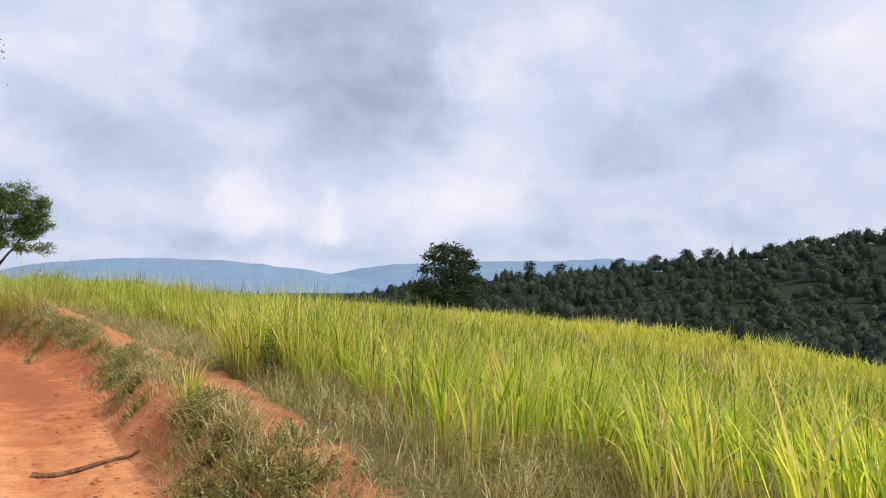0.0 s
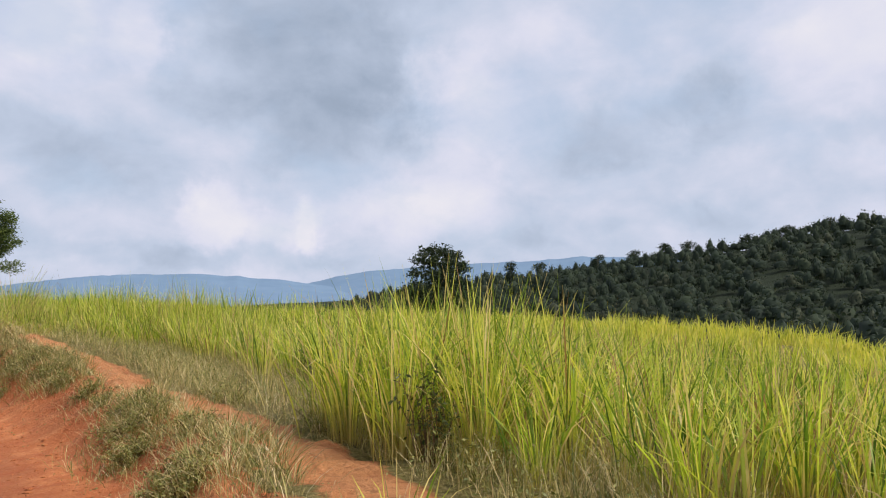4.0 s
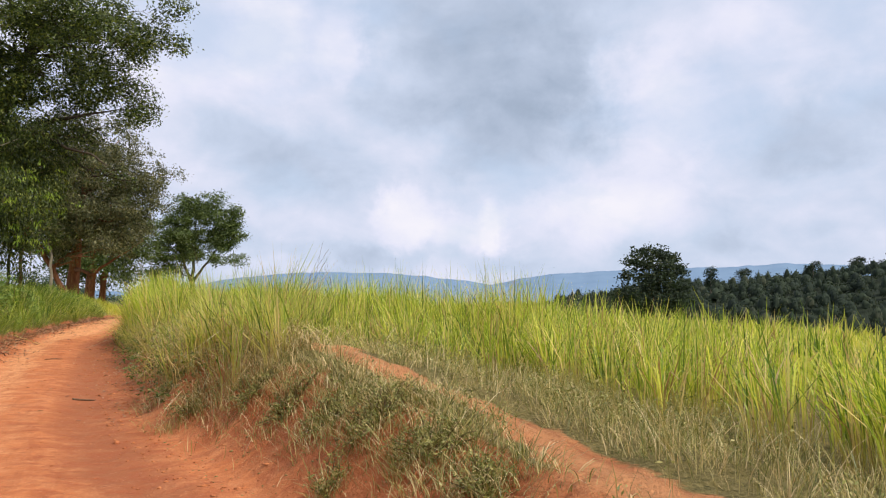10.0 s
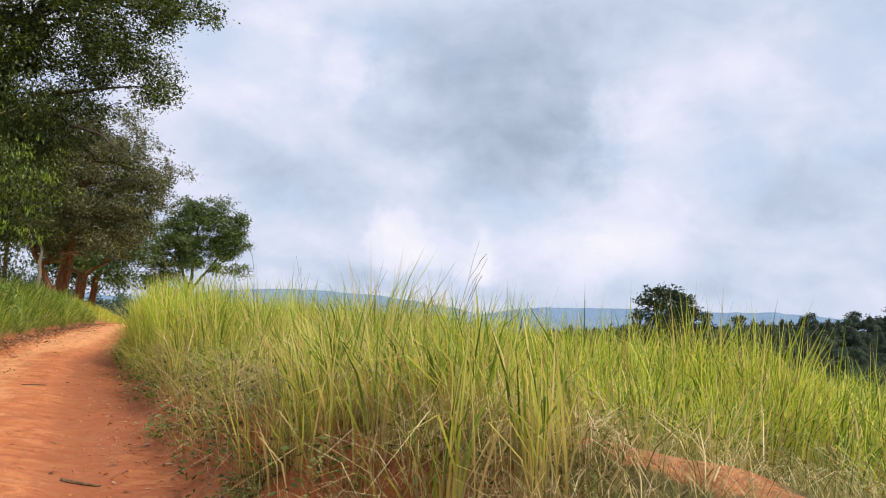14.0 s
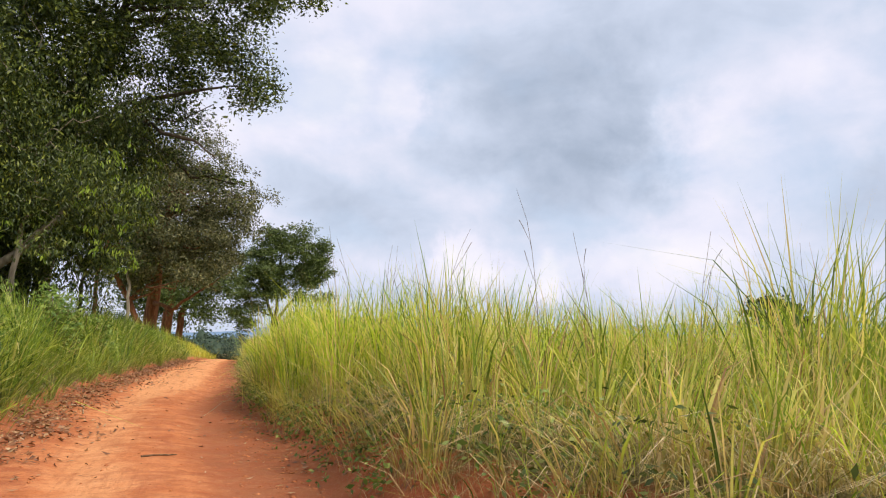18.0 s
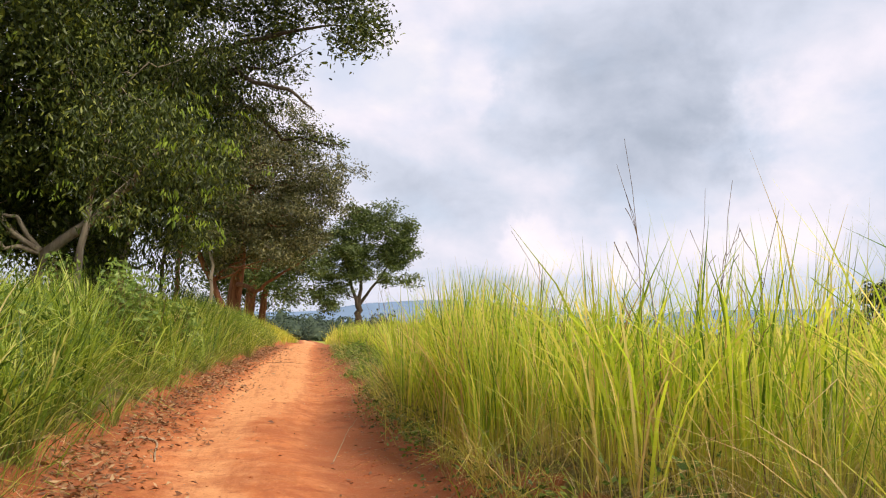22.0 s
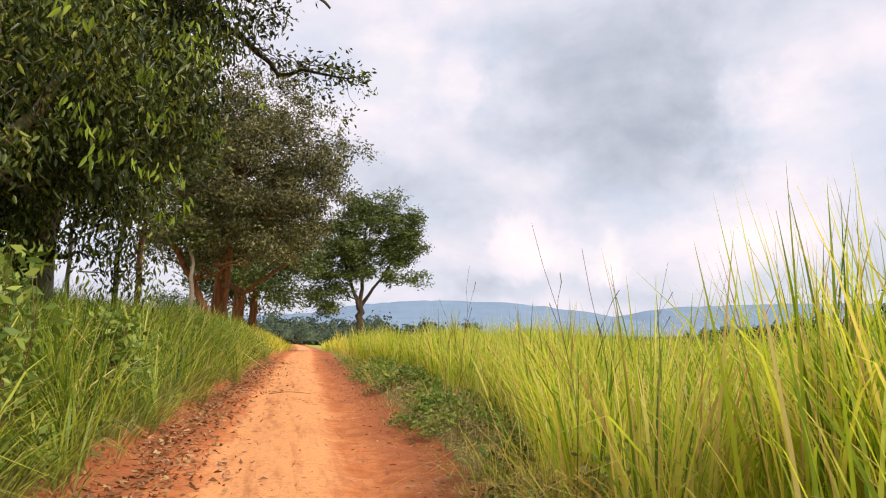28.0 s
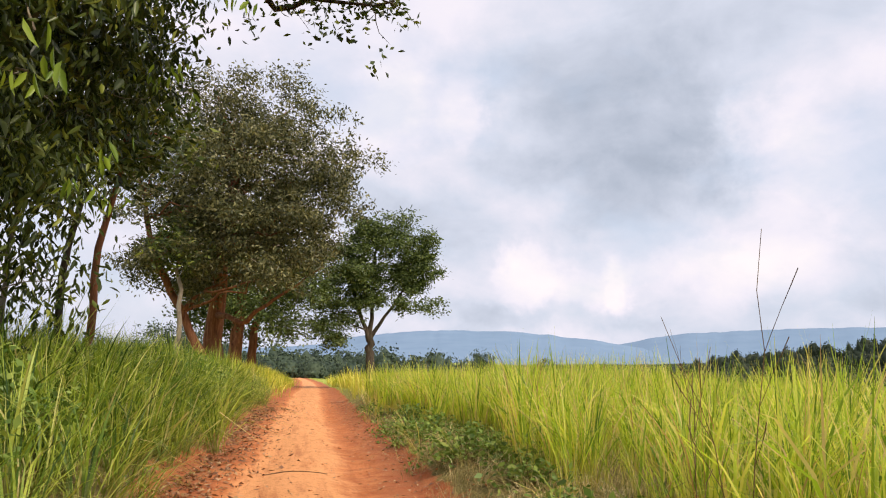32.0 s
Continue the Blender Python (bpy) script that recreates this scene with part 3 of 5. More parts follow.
def leaves(centres, n_each, spread_r, size, rng, droop=0.4, aspect=0.42, pointed=False):
    """Leaves in sprays round the centres: folded diamonds."""
    c = np.repeat(centres, n_each, 0)
    n = len(c)
    off = rng.normal(0, 1, (n, 3)) * spread_r * np.array([1, 1, 0.7])
    p = c + off
    d = rng.normal(0, 1, (n, 3))
    d[:, 2] = d[:, 2] * 0.6 - droop
    d /= np.linalg.norm(d, axis=1, keepdims=True)
    side = np.cross(d, rng.normal(0, 1, (n, 3)))
    side /= np.linalg.norm(side, axis=1, keepdims=True) + 1e-9
    ln = size * rng.uniform(0.6, 1.35, (n, 1))
    w = ln * aspect
    nrm = np.cross(d, side)
    mid = p + d * ln * 0.5
    if pointed:
        lo, hi = p + d * ln * 0.3, p + d * ln * 0.66
        co = np.stack([p, lo + side * w * 0.5 + nrm * ln * 0.06, hi + side * w * 0.4 + nrm * ln * 0.04, p + d * ln - nrm * ln * 0.08, hi - side * w * 0.4 + nrm * ln * 0.04, lo - side * w * 0.5 + nrm * ln * 0.06], 1).reshape(-1, 3)
        i = np.arange(6 * n).reshape(-1, 6)
        return co, np.concatenate([i[:, [0, 1, 2, 3]], i[:, [0, 3, 4, 5]]])
    co = np.stack([p, mid + side * w * 0.5 + nrm * ln * 0.07, p + d * ln, mid - side * w * 0.5 + nrm * ln * 0.07], 1).reshape(-1, 3)
    return co, np.arange(4 * n).reshape(-1, 4)


def lumps(ells, n, rng, hollow=0.55, cut=0.0, seed=0.0, scale=0.45):
    """n places in the outer part of a heap of ellipsoids (x, y, z, rx, ry, rz), with gaps where a noise is low."""
    ells = np.asarray(ells, float)
    vol = ells[:, 3] * ells[:, 4] * ells[:, 5]
    out = np.zeros((0, 3))
    while len(out) < n:
        pick = rng.choice(len(ells), 2 * n, p=vol ** 0.8 / (vol ** 0.8).sum())
        d = rng.normal(0, 1, (2 * n, 3))
        d /= np.linalg.norm(d, axis=1, keepdims=True)
        r = rng.uniform(hollow ** 3, 1, (2 * n, 1)) ** (1 / 3)
        e = ells[pick]
        q = e[:, :3] + d * r * e[:, 3:] * (1 + 0.22 * rng.normal(0, 1, (2 * n, 1)).clip(-1.2, 1.2))
        if cut:
            nz = vnoise(q[:, 0] * scale + q[:, 2] * 0.31, q[:, 1] * scale + q[:, 2] * scale, seed)
            q = q[nz > cut]
        out = np.concatenate([out, q])
    return out[:n]


def tree(name, label, trunks, ells, mats, leaf, rng, clumps=600, per=30, spread_r=0.35, size=0.16, limbs=14, cut=0.28, hollow=0.5, droop=0.4, twigs=60, extra_limbs=(), gap=0.45, twig_len=1.0, narrow=0.42, boughs=0, bough_r=0.7, core=0, twig_mat=None):
    """A tree: tapered trunks (paths of x, y, z, radius in the world), limbs that reach into the crown, and a crown of leaf sprays."""
    root = new(name)
    root.location = (trunks[0][0][0], trunks[0][0][1], trunks[0][0][2])
    tagged(root, label, "tree")
    base = np.array(root.location)
    bark, leafmat = mats
    tips = []
    for tp in trunks:
        tp = np.asarray(tp, float)
        n = 10
        s = np.linspace(0, len(tp) - 1, n)
        p = np.stack([np.interp(s, np.arange(len(tp)), tp[:, k]) for k in range(4)], -1)
        p[1:-1, :2] += rng.normal(0, 0.05, (n - 2, 2))
        p[0, 3] *= 1.35
        p[1, 3] *= 1.1
        q = p.copy()
        q[:, :3] -= base
        co, qu = tube([q], 12)
        from_arrays("trunk", co, qu, bark, parent=root).data.shade_smooth()
        tips.append(p)
    if boughs:
        # the crown is a heap of leafy boughs, each a flattened tuft that droops outwards
        mid = lumps(ells, boughs, rng, hollow, cut, rng.uniform(0, 50), gap)
        rad = bough_r * rng.uniform(0.55, 1.35, (boughs, 1)) * np.array([1.0, 1.0, 0.62])
        centres = lumps(np.concatenate([mid, rad], 1), clumps, rng, 0.5)
    else:
        centres = lumps(ells, clumps, rng, hollow, cut, rng.uniform(0, 50), gap)
    if core:
        shrunk = np.asarray(ells, float) * [1, 1, 1, 0.72, 0.72, 0.72]
        inner = lumps(shrunk, core, rng, 0.1)
        inner = inner[(inner[:, 0] < -4.6) | (inner[:, 1] > 43.5)]
        co, qu = leaves(inner - base, 30, 0.4, 0.17, rng, droop, 0.4, True)
        tagged(from_arrays("inner_crown", co, qu, leafmat, parent=root), kind="stuff")
    allp = np.concatenate(tips)
    far_ones = centres[rng.choice(len(centres), limbs, replace=False)]
    for e in far_ones:
        cand = allp[allp[:, 2] < e[2] + 0.3]
        cand = cand if len(cand) else allp[-2:]
        up_ones = cand[np.argsort(np.linalg.norm(cand[:, :3] - e, axis=1))[:3]]
        a = up_ones[0]
        pth = limb_path(a[:3] - base, a[:3] - base + (e - a[:3]) * 0.82, min(a[3] * 0.55, 0.03 * np.linalg.norm(a[:3] - e) + 0.03), 0.012, 9, rng, 0.06, 0.16)
        co, qu = tube([pth], 7)
        from_arrays("limb", co, qu, bark, parent=root).data.shade_smooth()
    for pth in extra_limbs:
        q = np.asarray(pth, float)
        q = np.concatenate([limb_path(q[i, :3] - base, q[i + 1, :3] - base, q[i, 3], q[i + 1, 3], 7, rng, 0.0, 0.07)[(1 if i else 0):] for i in range(len(q) - 1)])
        co, qu = tube([q], 8)
        from_arrays("limb", co, qu, bark, parent=root).data.shade_smooth()
    if twigs:
        tw, heart = [], centres.mean(0)
        for e in centres[rng.choice(len(centres), twigs)]:
            o = e + (heart - e) * rng.uniform(0.06, 0.25) + rng.normal(0, 0.3 * twig_len, 3)
            tw.append(limb_path(o - base, e - base, 0.014, 0.004, 7, rng, 0.06, 0.22))
        co, qu = tube(tw, 4)
        tagged(from_arrays("twig_mass", co, qu, twig_mat or bark, parent=root), kind="stuff")
    close = (centres[:, 0] > -5.4) & (centres[:, 1] < 48) & (centres[:, 2] < 8.5)
    if close.any() and not close.all():
        co, qu = leaves(centres[close] - base, int(per * 1.4), spread_r * 1.1, size * 0.85, rng, droop * 1.4, 0.3, True)
        tagged(from_arrays("near_crown", co, qu, leafmat, parent=root), kind="stuff")
        centres = centres[~close]
    co, qu = leaves(centres - base, per, spread_r, size, rng, droop, narrow)
    tagged(from_arrays("crown", co, qu, leafmat, parent=root), kind="stuff")
    return root


# ---- trees ----
def at(x, y, dz=-0.1):
    return float(land(np.array([x]), np.array([y]))[0]) + dz


rng = np.random.default_rng(7)
# big dark tree that hangs over the track
z0 = at(-5.8, 49)
shade = tree("shade_tree", "large dark-leaved tree leaning from the bank over the dirt track", [
    [(-5.8, 49, z0, 0.30), (-5.6, 48.6, 3.2, 0.26), (-5.0, 47.8, 6.0, 0.22), (-4.6, 47.4, 9.0, 0.12)],
    [(-6.6, 45.0, at(-6.6, 45), 0.16), (-6.2, 44.4, 2.6, 0.13), (-4.7, 43.8, 3.9, 0.10), (-3.6, 43.2, 5.2, 0.05)],
    [(-5.4, 43.6, at(-5.4, 43.6), 0.09), (-5.3, 43.8, 3.0, 0.08), (-5.0, 43.8, 6.0, 0.05)]],
    [(-4.4, 45.6, 5.3, 2.3, 3.0, 2.7), (-3.8, 41.9, 4.5, 1.5, 1.6, 1.8), (-3.5, 41.5, 3.3, 1.1, 1.1, 0.9), (-4.4, 44.0, 5.4, 1.8, 1.9, 1.6), (-6.5, 46, 6.2, 3.2, 4.5, 3.6), (-8.8, 44, 6, 3.4, 4.6, 3.4), (-4.6, 47.5, 7.2, 2.8, 3.4, 3.2), (-6.5, 50.5, 7.2, 3.4, 3.6, 3.4), (-7.5, 41.5, 7.6, 3, 3, 3.4), (-7.8, 45, 9.4, 3.2, 3.6, 2.2), (-5.4, 44.5, 8.8, 2.4, 2.6, 2.0), (-7, 47, 3.9, 2.6, 3, 1.4), (-9.5, 45.5, 3.8, 3, 3.5, 1.5), (-9, 49, 4.4, 3, 3, 2.0), (-11.5, 45, 4.8, 3, 3, 2.2)],
    (BARK_GREY, LEAF_DARK), None, rng, clumps=3800, per=40, spread_r=0.24, size=0.15, limbs=26, cut=0.16, hollow=0.5, droop=1.1, twigs=560, gap=0.7, twig_len=1.5, narrow=0.36, boughs=360, bough_r=0.85, core=1200)
sprays = np.concatenate([lumps([(-2.8, 41.8, 4.6, 0.9, 1.1, 1.7)], 20, rng, 0.2), lumps([(-3.6, 41.8, 3.9, 1.5, 1.5, 1.9), (-4.3, 45.4, 5.4, 2.4, 3.1, 2.8), (-6.5, 44.0, 6.2, 3.0, 2.6, 3.4)], 105, rng, 0.95)])
co, qu = leaves(sprays - np.array(shade.location), 8, 0.09, 0.15, rng, 2.4, 0.28, True)
tagged(from_arrays("young_foliage", co, qu, LEAF_FRESH, parent=shade), "bright yellow-green young leaves hanging in sprays", kind="stuff")
overhang = tree("overhanging_tree", "tall tree with open dark foliage and bare twigs over the track", [
    [(-7.2, 52, at(-7.2, 52), 0.38), (-6.8, 51, 5.0, 0.32), (-5.4, 49, 9.0, 0.22), (-3.5, 47, 13, 0.1)]],
    [(-2.2, 45.5, 11.4, 3.4, 3.2, 2.2), (-0.6, 44.4, 9.2, 1.8, 2.0, 1.3), (0.4, 45.2, 9.8, 1.1, 1.6, 0.9), (-5, 46, 13, 4, 4, 2.6), (-0.4, 42.2, 12.4, 2.6, 2.2, 2.0), (-4.6, 42, 12, 3.6, 3, 3), (-0.8, 46.8, 7.6, 0.9, 0.9, 0.7), (-1.9, 46.6, 8.4, 1.5, 1.4, 1.1)],
    (BARK_DARK, LEAF_DARK), None, rng, clumps=2300, per=30, spread_r=0.2, size=0.135, limbs=34, cut=0.34, hollow=0.15, droop=0.4, twigs=330, gap=0.8, twig_len=0.9, narrow=0.46, boughs=205, bough_r=0.72, core=50,
    extra_limbs=[[(-5.4, 49, 9.0, 0.15), (-3.2, 48.4, 8.4, 0.10), (-1.9, 48.3, 7.5, 0.07), (-1.2, 48.4, 6.9, 0.05), (0.5, 47.2, 6.65, 0.015)], [(-3.6, 46.4, 8.6, 0.09), (-1.2, 45, 9.0, 0.06), (0.2, 44.8, 9.3, 0.02)], [(-3.2, 46.4, 8.3, 0.08), (-1.9, 44.6, 7.4, 0.06), (-1.0, 44.2, 7.2, 0.05), (-0.3, 44.2, 6.7, 0.02)]])
u = rng.uniform(0, 1, (46, 1)) ** 0.8
twig_at = np.array([-1.7, 48.4, 7.3]) * (1 - u) + np.array([0.55, 47.2, 6.6]) * u + rng.normal(0, 1, (46, 3)) * [0.16, 0.25, 0.16]
side_twigs = []
for k in range(16):
    f = (k + rng.uniform(0, 1)) / 16
    a = np.array([-1.9, 48.3, 7.45]) * (1 - f) + np.array([0.5, 47.2, 6.65]) * f
    b = a + np.array([rng.uniform(0.1, 0.7), rng.uniform(-0.4, 0.3), rng.uniform(-0.75, 0.25)])
    side_twigs.append(limb_path(a - np.array(overhang.location), b - np.array(overhang.location), 0.014, 0.003, 6, rng, 0.05, 0.15))
    twig_at = np.concatenate([twig_at, b + rng.normal(0, 0.1, (2, 3))])
co, qu = tube(side_twigs, 4)
tagged(from_arrays("twig_mass", co, qu, BARK_DARK, parent=overhang), kind="stuff")
co, qu = leaves(twig_at - np.array(overhang.location), 8, 0.11, 0.12, rng, 0.6, 0.46)
tagged(from_arrays("limb_foliage", co, qu, LEAF_DARK, parent=overhang), "sparse dark leaves along a hanging limb", kind="stuff")
# olive trees with red trunks
tree("roadside_tree", "broad olive-leaved tree with a thick red-brown trunk on the grassy bank", [
    [(-4.6, 76, at(-4.6, 76), 0.5), (-4.5, 75.8, 3.0, 0.44), (-4.3, 75, 6.5, 0.32), (-3.8, 74, 11, 0.14)],
    [(-4.3, 72.6, at(-4.3, 72.6), 0.22), (-5.6, 72.4, 3.4, 0.18), (-7.0, 72.0, 5.6, 0.15), (-7.6, 72, 8.5, 0.09)]],
    [(-3.6, 73, 9.5, 4.2, 5, 4.6), (-1.0, 71, 9.6, 3.2, 3.4, 4.0), (0.3, 71, 10.0, 2.3, 2.6, 2.4), (-3.0, 73, 13.0, 3.4, 4, 3.0), (-6.6, 73, 9.2, 3.0, 4, 4.4), (-0.8, 72, 6.6, 2.0, 3, 2.2), (-3.0, 70.5, 6.4, 3.2, 2.6, 2.8), (-6.5, 74, 5.5, 2.6, 3, 1.8)],
    (BARK_RED, LEAF_OLIVE), None, rng, clumps=2500, per=30, spread_r=0.24, size=0.195, limbs=60, cut=0.25, hollow=0.35, droop=0.7, twigs=300, gap=0.6, twig_len=1.5, narrow=0.38, boughs=260, bough_r=0.8, core=420, twig_mat=BARK_GREY,
    extra_limbs=[[(-4.4, 75.5, 3.4, 0.18), (-3.0, 72.5, 2.9, 0.12), (-1.6, 71.6, 4.0, 0.08), (0.6, 71, 5.6, 0.03)]])
tree("roadside_tree", "spreading olive-green tree with a cluster of red-brown trunks", [
    [(-4.4, 88, at(-4.4, 88), 0.48), (-4.2, 88, 3.5, 0.4), (-3.8, 87, 8, 0.2)], [(-3.3, 88.6, at(-3.3, 88.6), 0.32), (-3.2, 88.6, 3.5, 0.26), (-1.8, 88, 7, 0.14)]],
    [(-3.0, 87, 6.4, 3.6, 5, 3.2), (-1.2, 86, 4.2, 1.9, 3, 1.6), (-5.5, 88, 8.0, 4, 5, 4), (-3, 88, 9.5, 4, 4, 3), (-6, 90, 4.5, 3, 3, 2)],
    (BARK_RED, LEAF_GREEN), None, rng, clumps=1600, per=22, spread_r=0.45, size=0.28, limbs=20, cut=0.18, hollow=0.35, droop=0.4, twigs=60, boughs=130, bough_r=0.95, core=160)
BARK_BROWN = bark_material("grey_brown_bark", [(0.3, (0.03, 0.024, 0.018)), (0.55, (0.075, 0.058, 0.043)), (0.75, (0.13, 0.105, 0.08))])
z0 = at(5.1, 91)
tree("round_tree", "free-standing round-crowned green tree with a forked grey trunk", [
    [(5.1, 91, z0, 0.36), (5.05, 91, 1.6, 0.31), (4.9, 91, 3.0, 0.27)], [(4.9, 91, 2.9, 0.16), (3.9, 91, 5.4, 0.12), (3.2, 91, 8, 0.06)],
    [(4.95, 91, 2.9, 0.17), (5.1, 90.8, 6, 0.12), (5.2, 91, 9.5, 0.06)], [(5.0, 91, 2.8, 0.15), (6.6, 91.2, 5.2, 0.10), (8, 91, 7.6, 0.05)]],
    [(4.4, 91, 10.9, 1.6, 1.9, 1.0), (7.0, 90.6, 11.1, 1.6, 1.9, 0.9), (9.0, 91, 10.1, 0.9, 1.6, 0.9), (3.1, 91, 9.6, 1.4, 2.0, 1.2), (5.8, 90.4, 9.6, 2.0, 2.4, 1.3), (8.2, 91, 8.8, 1.5, 2.2, 1.2), (9.4, 90.8, 8.1, 0.8, 1.4, 0.8), (2.3, 91, 7.6, 1.3, 1.8, 1.1), (4.4, 90.4, 7.6, 2.0, 2.4, 1.3), (7.0, 90.4, 7.5, 1.7, 2.0, 1.2), (8.4, 91, 6.9, 1.0, 1.6, 0.7), (2.6, 90.8, 5.4, 1.4, 1.8, 1.0), (4.7, 91.4, 5.9, 1.5, 1.8, 0.9), (7.3, 90.6, 5.4, 0.9, 1.4, 0.5), (9.3, 90.6, 5.2, 0.9, 1.4, 0.35), (1.8, 91, 3.7, 0.9, 1.4, 0.8), (3.1, 90.8, 4.0, 0.9, 1.2, 0.7), (2.4, 90.4, 2.6, 0.7, 1.0, 0.6), (4.0, 90.2, 4.9, 0.9, 1.2, 0.6)],
    (BARK_BROWN, LEAF_GREEN), None, rng, clumps=1500, per=24, spread_r=0.2, size=0.24, limbs=24, cut=0.0, hollow=0.1, droop=0.1, twigs=60, boughs=250, bough_r=0.75, core=330)
zl = at(73, 102)
tree("lone_tree", "dark lone tree standing on the far slope", [[(73.4, 103, zl, 0.5), (73.4, 103, zl + 5, 0.4), (73, 103, zl + 11, 0.16)]],
     [(72.2, 103, 9.2, 2.6, 2.6, 0.9), (75.0, 103, 8.6, 2.2, 2.4, 0.8), (69.8, 103, 7.6, 1.8, 2, 0.8), (73, 102, 7.2, 3.0, 3, 1.1), (77.0, 103, 6.4, 2.0, 2.4, 0.9), (68.8, 103, 5.6, 1.8, 2.2, 1.0), (72.5, 102, 5.0, 3.4, 3, 1.4), (77.6, 103, 4.0, 2.0, 3, 1.1), (73, 103, 1.5, 6.4, 5, 2.8), (68, 103, 2.4, 2.2, 3, 1.6)],
     (BARK_DARK, LEAF_WOOD), None, rng, clumps=1000, per=14, spread_r=0.4, size=0.55, limbs=16, cut=0.1, hollow=0.2, droop=0.1, twigs=0)
# slim trunks between the big trees
for (x, y, lean, r, mat, word) in ((-4.85, 53.8, 0.5, 0.09, BARK_RED, "reddish"), (-5.2, 53.0, 0.3, 0.08, BARK_DARK, "dark"), (-5.4, 70.2, -0.2, 0.12, BARK_GREY, "pale grey"), (-8.6, 56.0, 0.2, 0.1, BARK_DARK, "dark"), (-6.9, 55.0, 0.1, 0.07, BARK_GREY, "grey")):
    zb = at(x, y)
    tree("slim_tree", "slim %s young tree trunk on the grassy bank" % word, [[(x, y, zb, r), (x + lean * 0.3, y, zb + 2.6, r * 0.85), (x + lean, y - 0.2, zb + 6, r * 0.5)]],
         [(x + lean, y - 0.2, zb + 5.6, 1.3, 1.3, 1.2)], (mat, LEAF_DARK), None, rng, clumps=80, per=22, spread_r=0.3, size=0.2, limbs=5, cut=0, twigs=10)


def crown_shape(rng, squat, m, fine):
    """One far crown, unit size: a lumpy rounded dome with leaf clumps laid on it like shingles."""
    heads = rng.normal(0, 1, (12, 3)) + [0, 0, 0.7]
    heads /= np.linalg.norm(heads, axis=1, keepdims=True)

    def reach(d):
        return 0.27 + 0.22 * np.clip((d @ heads.T).max(1), 0, 1) ** 10
    d = rng.normal(0, 1, (m, 3))
    d[:, 2] = np.abs(d[:, 2]) * 1.1 - 0.3
    d /= np.linalg.norm(d, axis=1, keepdims=True)
    c = d * (reach(d) + rng.normal(0.0, 0.035, m))[:, None] * [1, 1, squat] + [0, 0, 0.34 * squat]
    nrm = d + rng.normal(0, 0.45, (m, 3))
    nrm /= np.linalg.norm(nrm, axis=1, keepdims=True)
    u = np.cross(nrm, rng.normal(0, 1, (m, 3)))
    u /= np.linalg.norm(u, axis=1, keepdims=True)
    v = np.cross(nrm, u)
    w = fine * rng.uniform(0.6, 1.5, (m, 1))
    rag = np.stack([c - u * w, c + v * w * 0.8, c + u * w, c - v * w * 0.8], 1).reshape(-1, 3)
    bm = bmesh.new()
    bmesh.ops.create_icosphere(bm, subdivisions=2, radius=1.0)
    bmesh.ops.delete(bm, geom=[q for q in bm.verts if q.co.z < -0.3], context="VERTS")
    bm.verts.index_update()
    d = np.array([q.co[:] for q in bm.verts])
    co = d * (reach(d) * rng.normal(0.84, 0.08, len(d)))[:, None] * [1, 1, squat] + [0, 0, 0.34 * squat]
    tri = np.array([[q.index for q in f.verts] for f in bm.faces])
    bm.free()
    return co, tri, rag


CROWNS = [crown_shape(rng, q, 95, 0.045) for q in (0.9, 1.0, 1.15, 0.8, 1.3, 0.95)]
LEAFY_CROWNS = [crown_shape(rng, q, 420, 0.03) for q in (0.9, 1.1, 1.3, 1.0)]


def woods(name, label, xy, width, height, mat, rng, sink=0.08, shapes=CROWNS):
    """Crowns of many far trees as one mass."""
    cos, tris, base = [], [], 0
    zg = land(xy[:, 0], xy[:, 1]) - sink * height
    for (x, y), z, w, h in zip(xy, zg, width, height):
        co, tri, rag = shapes[rng.integers(len(shapes))]
        a = rng.uniform(0, 6.28)
        rot = np.array([[math.cos(a), -math.sin(a), 0], [math.sin(a), math.cos(a), 0], [0, 0, 1]])
        p = np.concatenate([co, rag]) @ rot.T * [w, w, h] + [x, y, z]
        q = len(co) + np.arange(len(rag)).reshape(-1, 4)
        cos.append(p)
        tris += [tri + base, q[:, :3] + base, q[:, [0, 2, 3]] + base]
        base += len(p)
    ob = from_arrays(name, np.concatenate(cos), np.concatenate(tris), mat)
    return tagged(ob, label, "forest", kind="stuff")


n = 2150
az = np.radians(rng.uniform(19, 78, n))
r = np.sqrt(rng.uniform(np.interp(np.degrees(az), [46, 62], [215, 125]) ** 2, 575 ** 2, n))
xy = np.stack([r * np.sin(az), r * np.cos(az)], -1)
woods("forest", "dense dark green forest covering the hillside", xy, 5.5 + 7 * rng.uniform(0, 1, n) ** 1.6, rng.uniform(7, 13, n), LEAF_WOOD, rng)
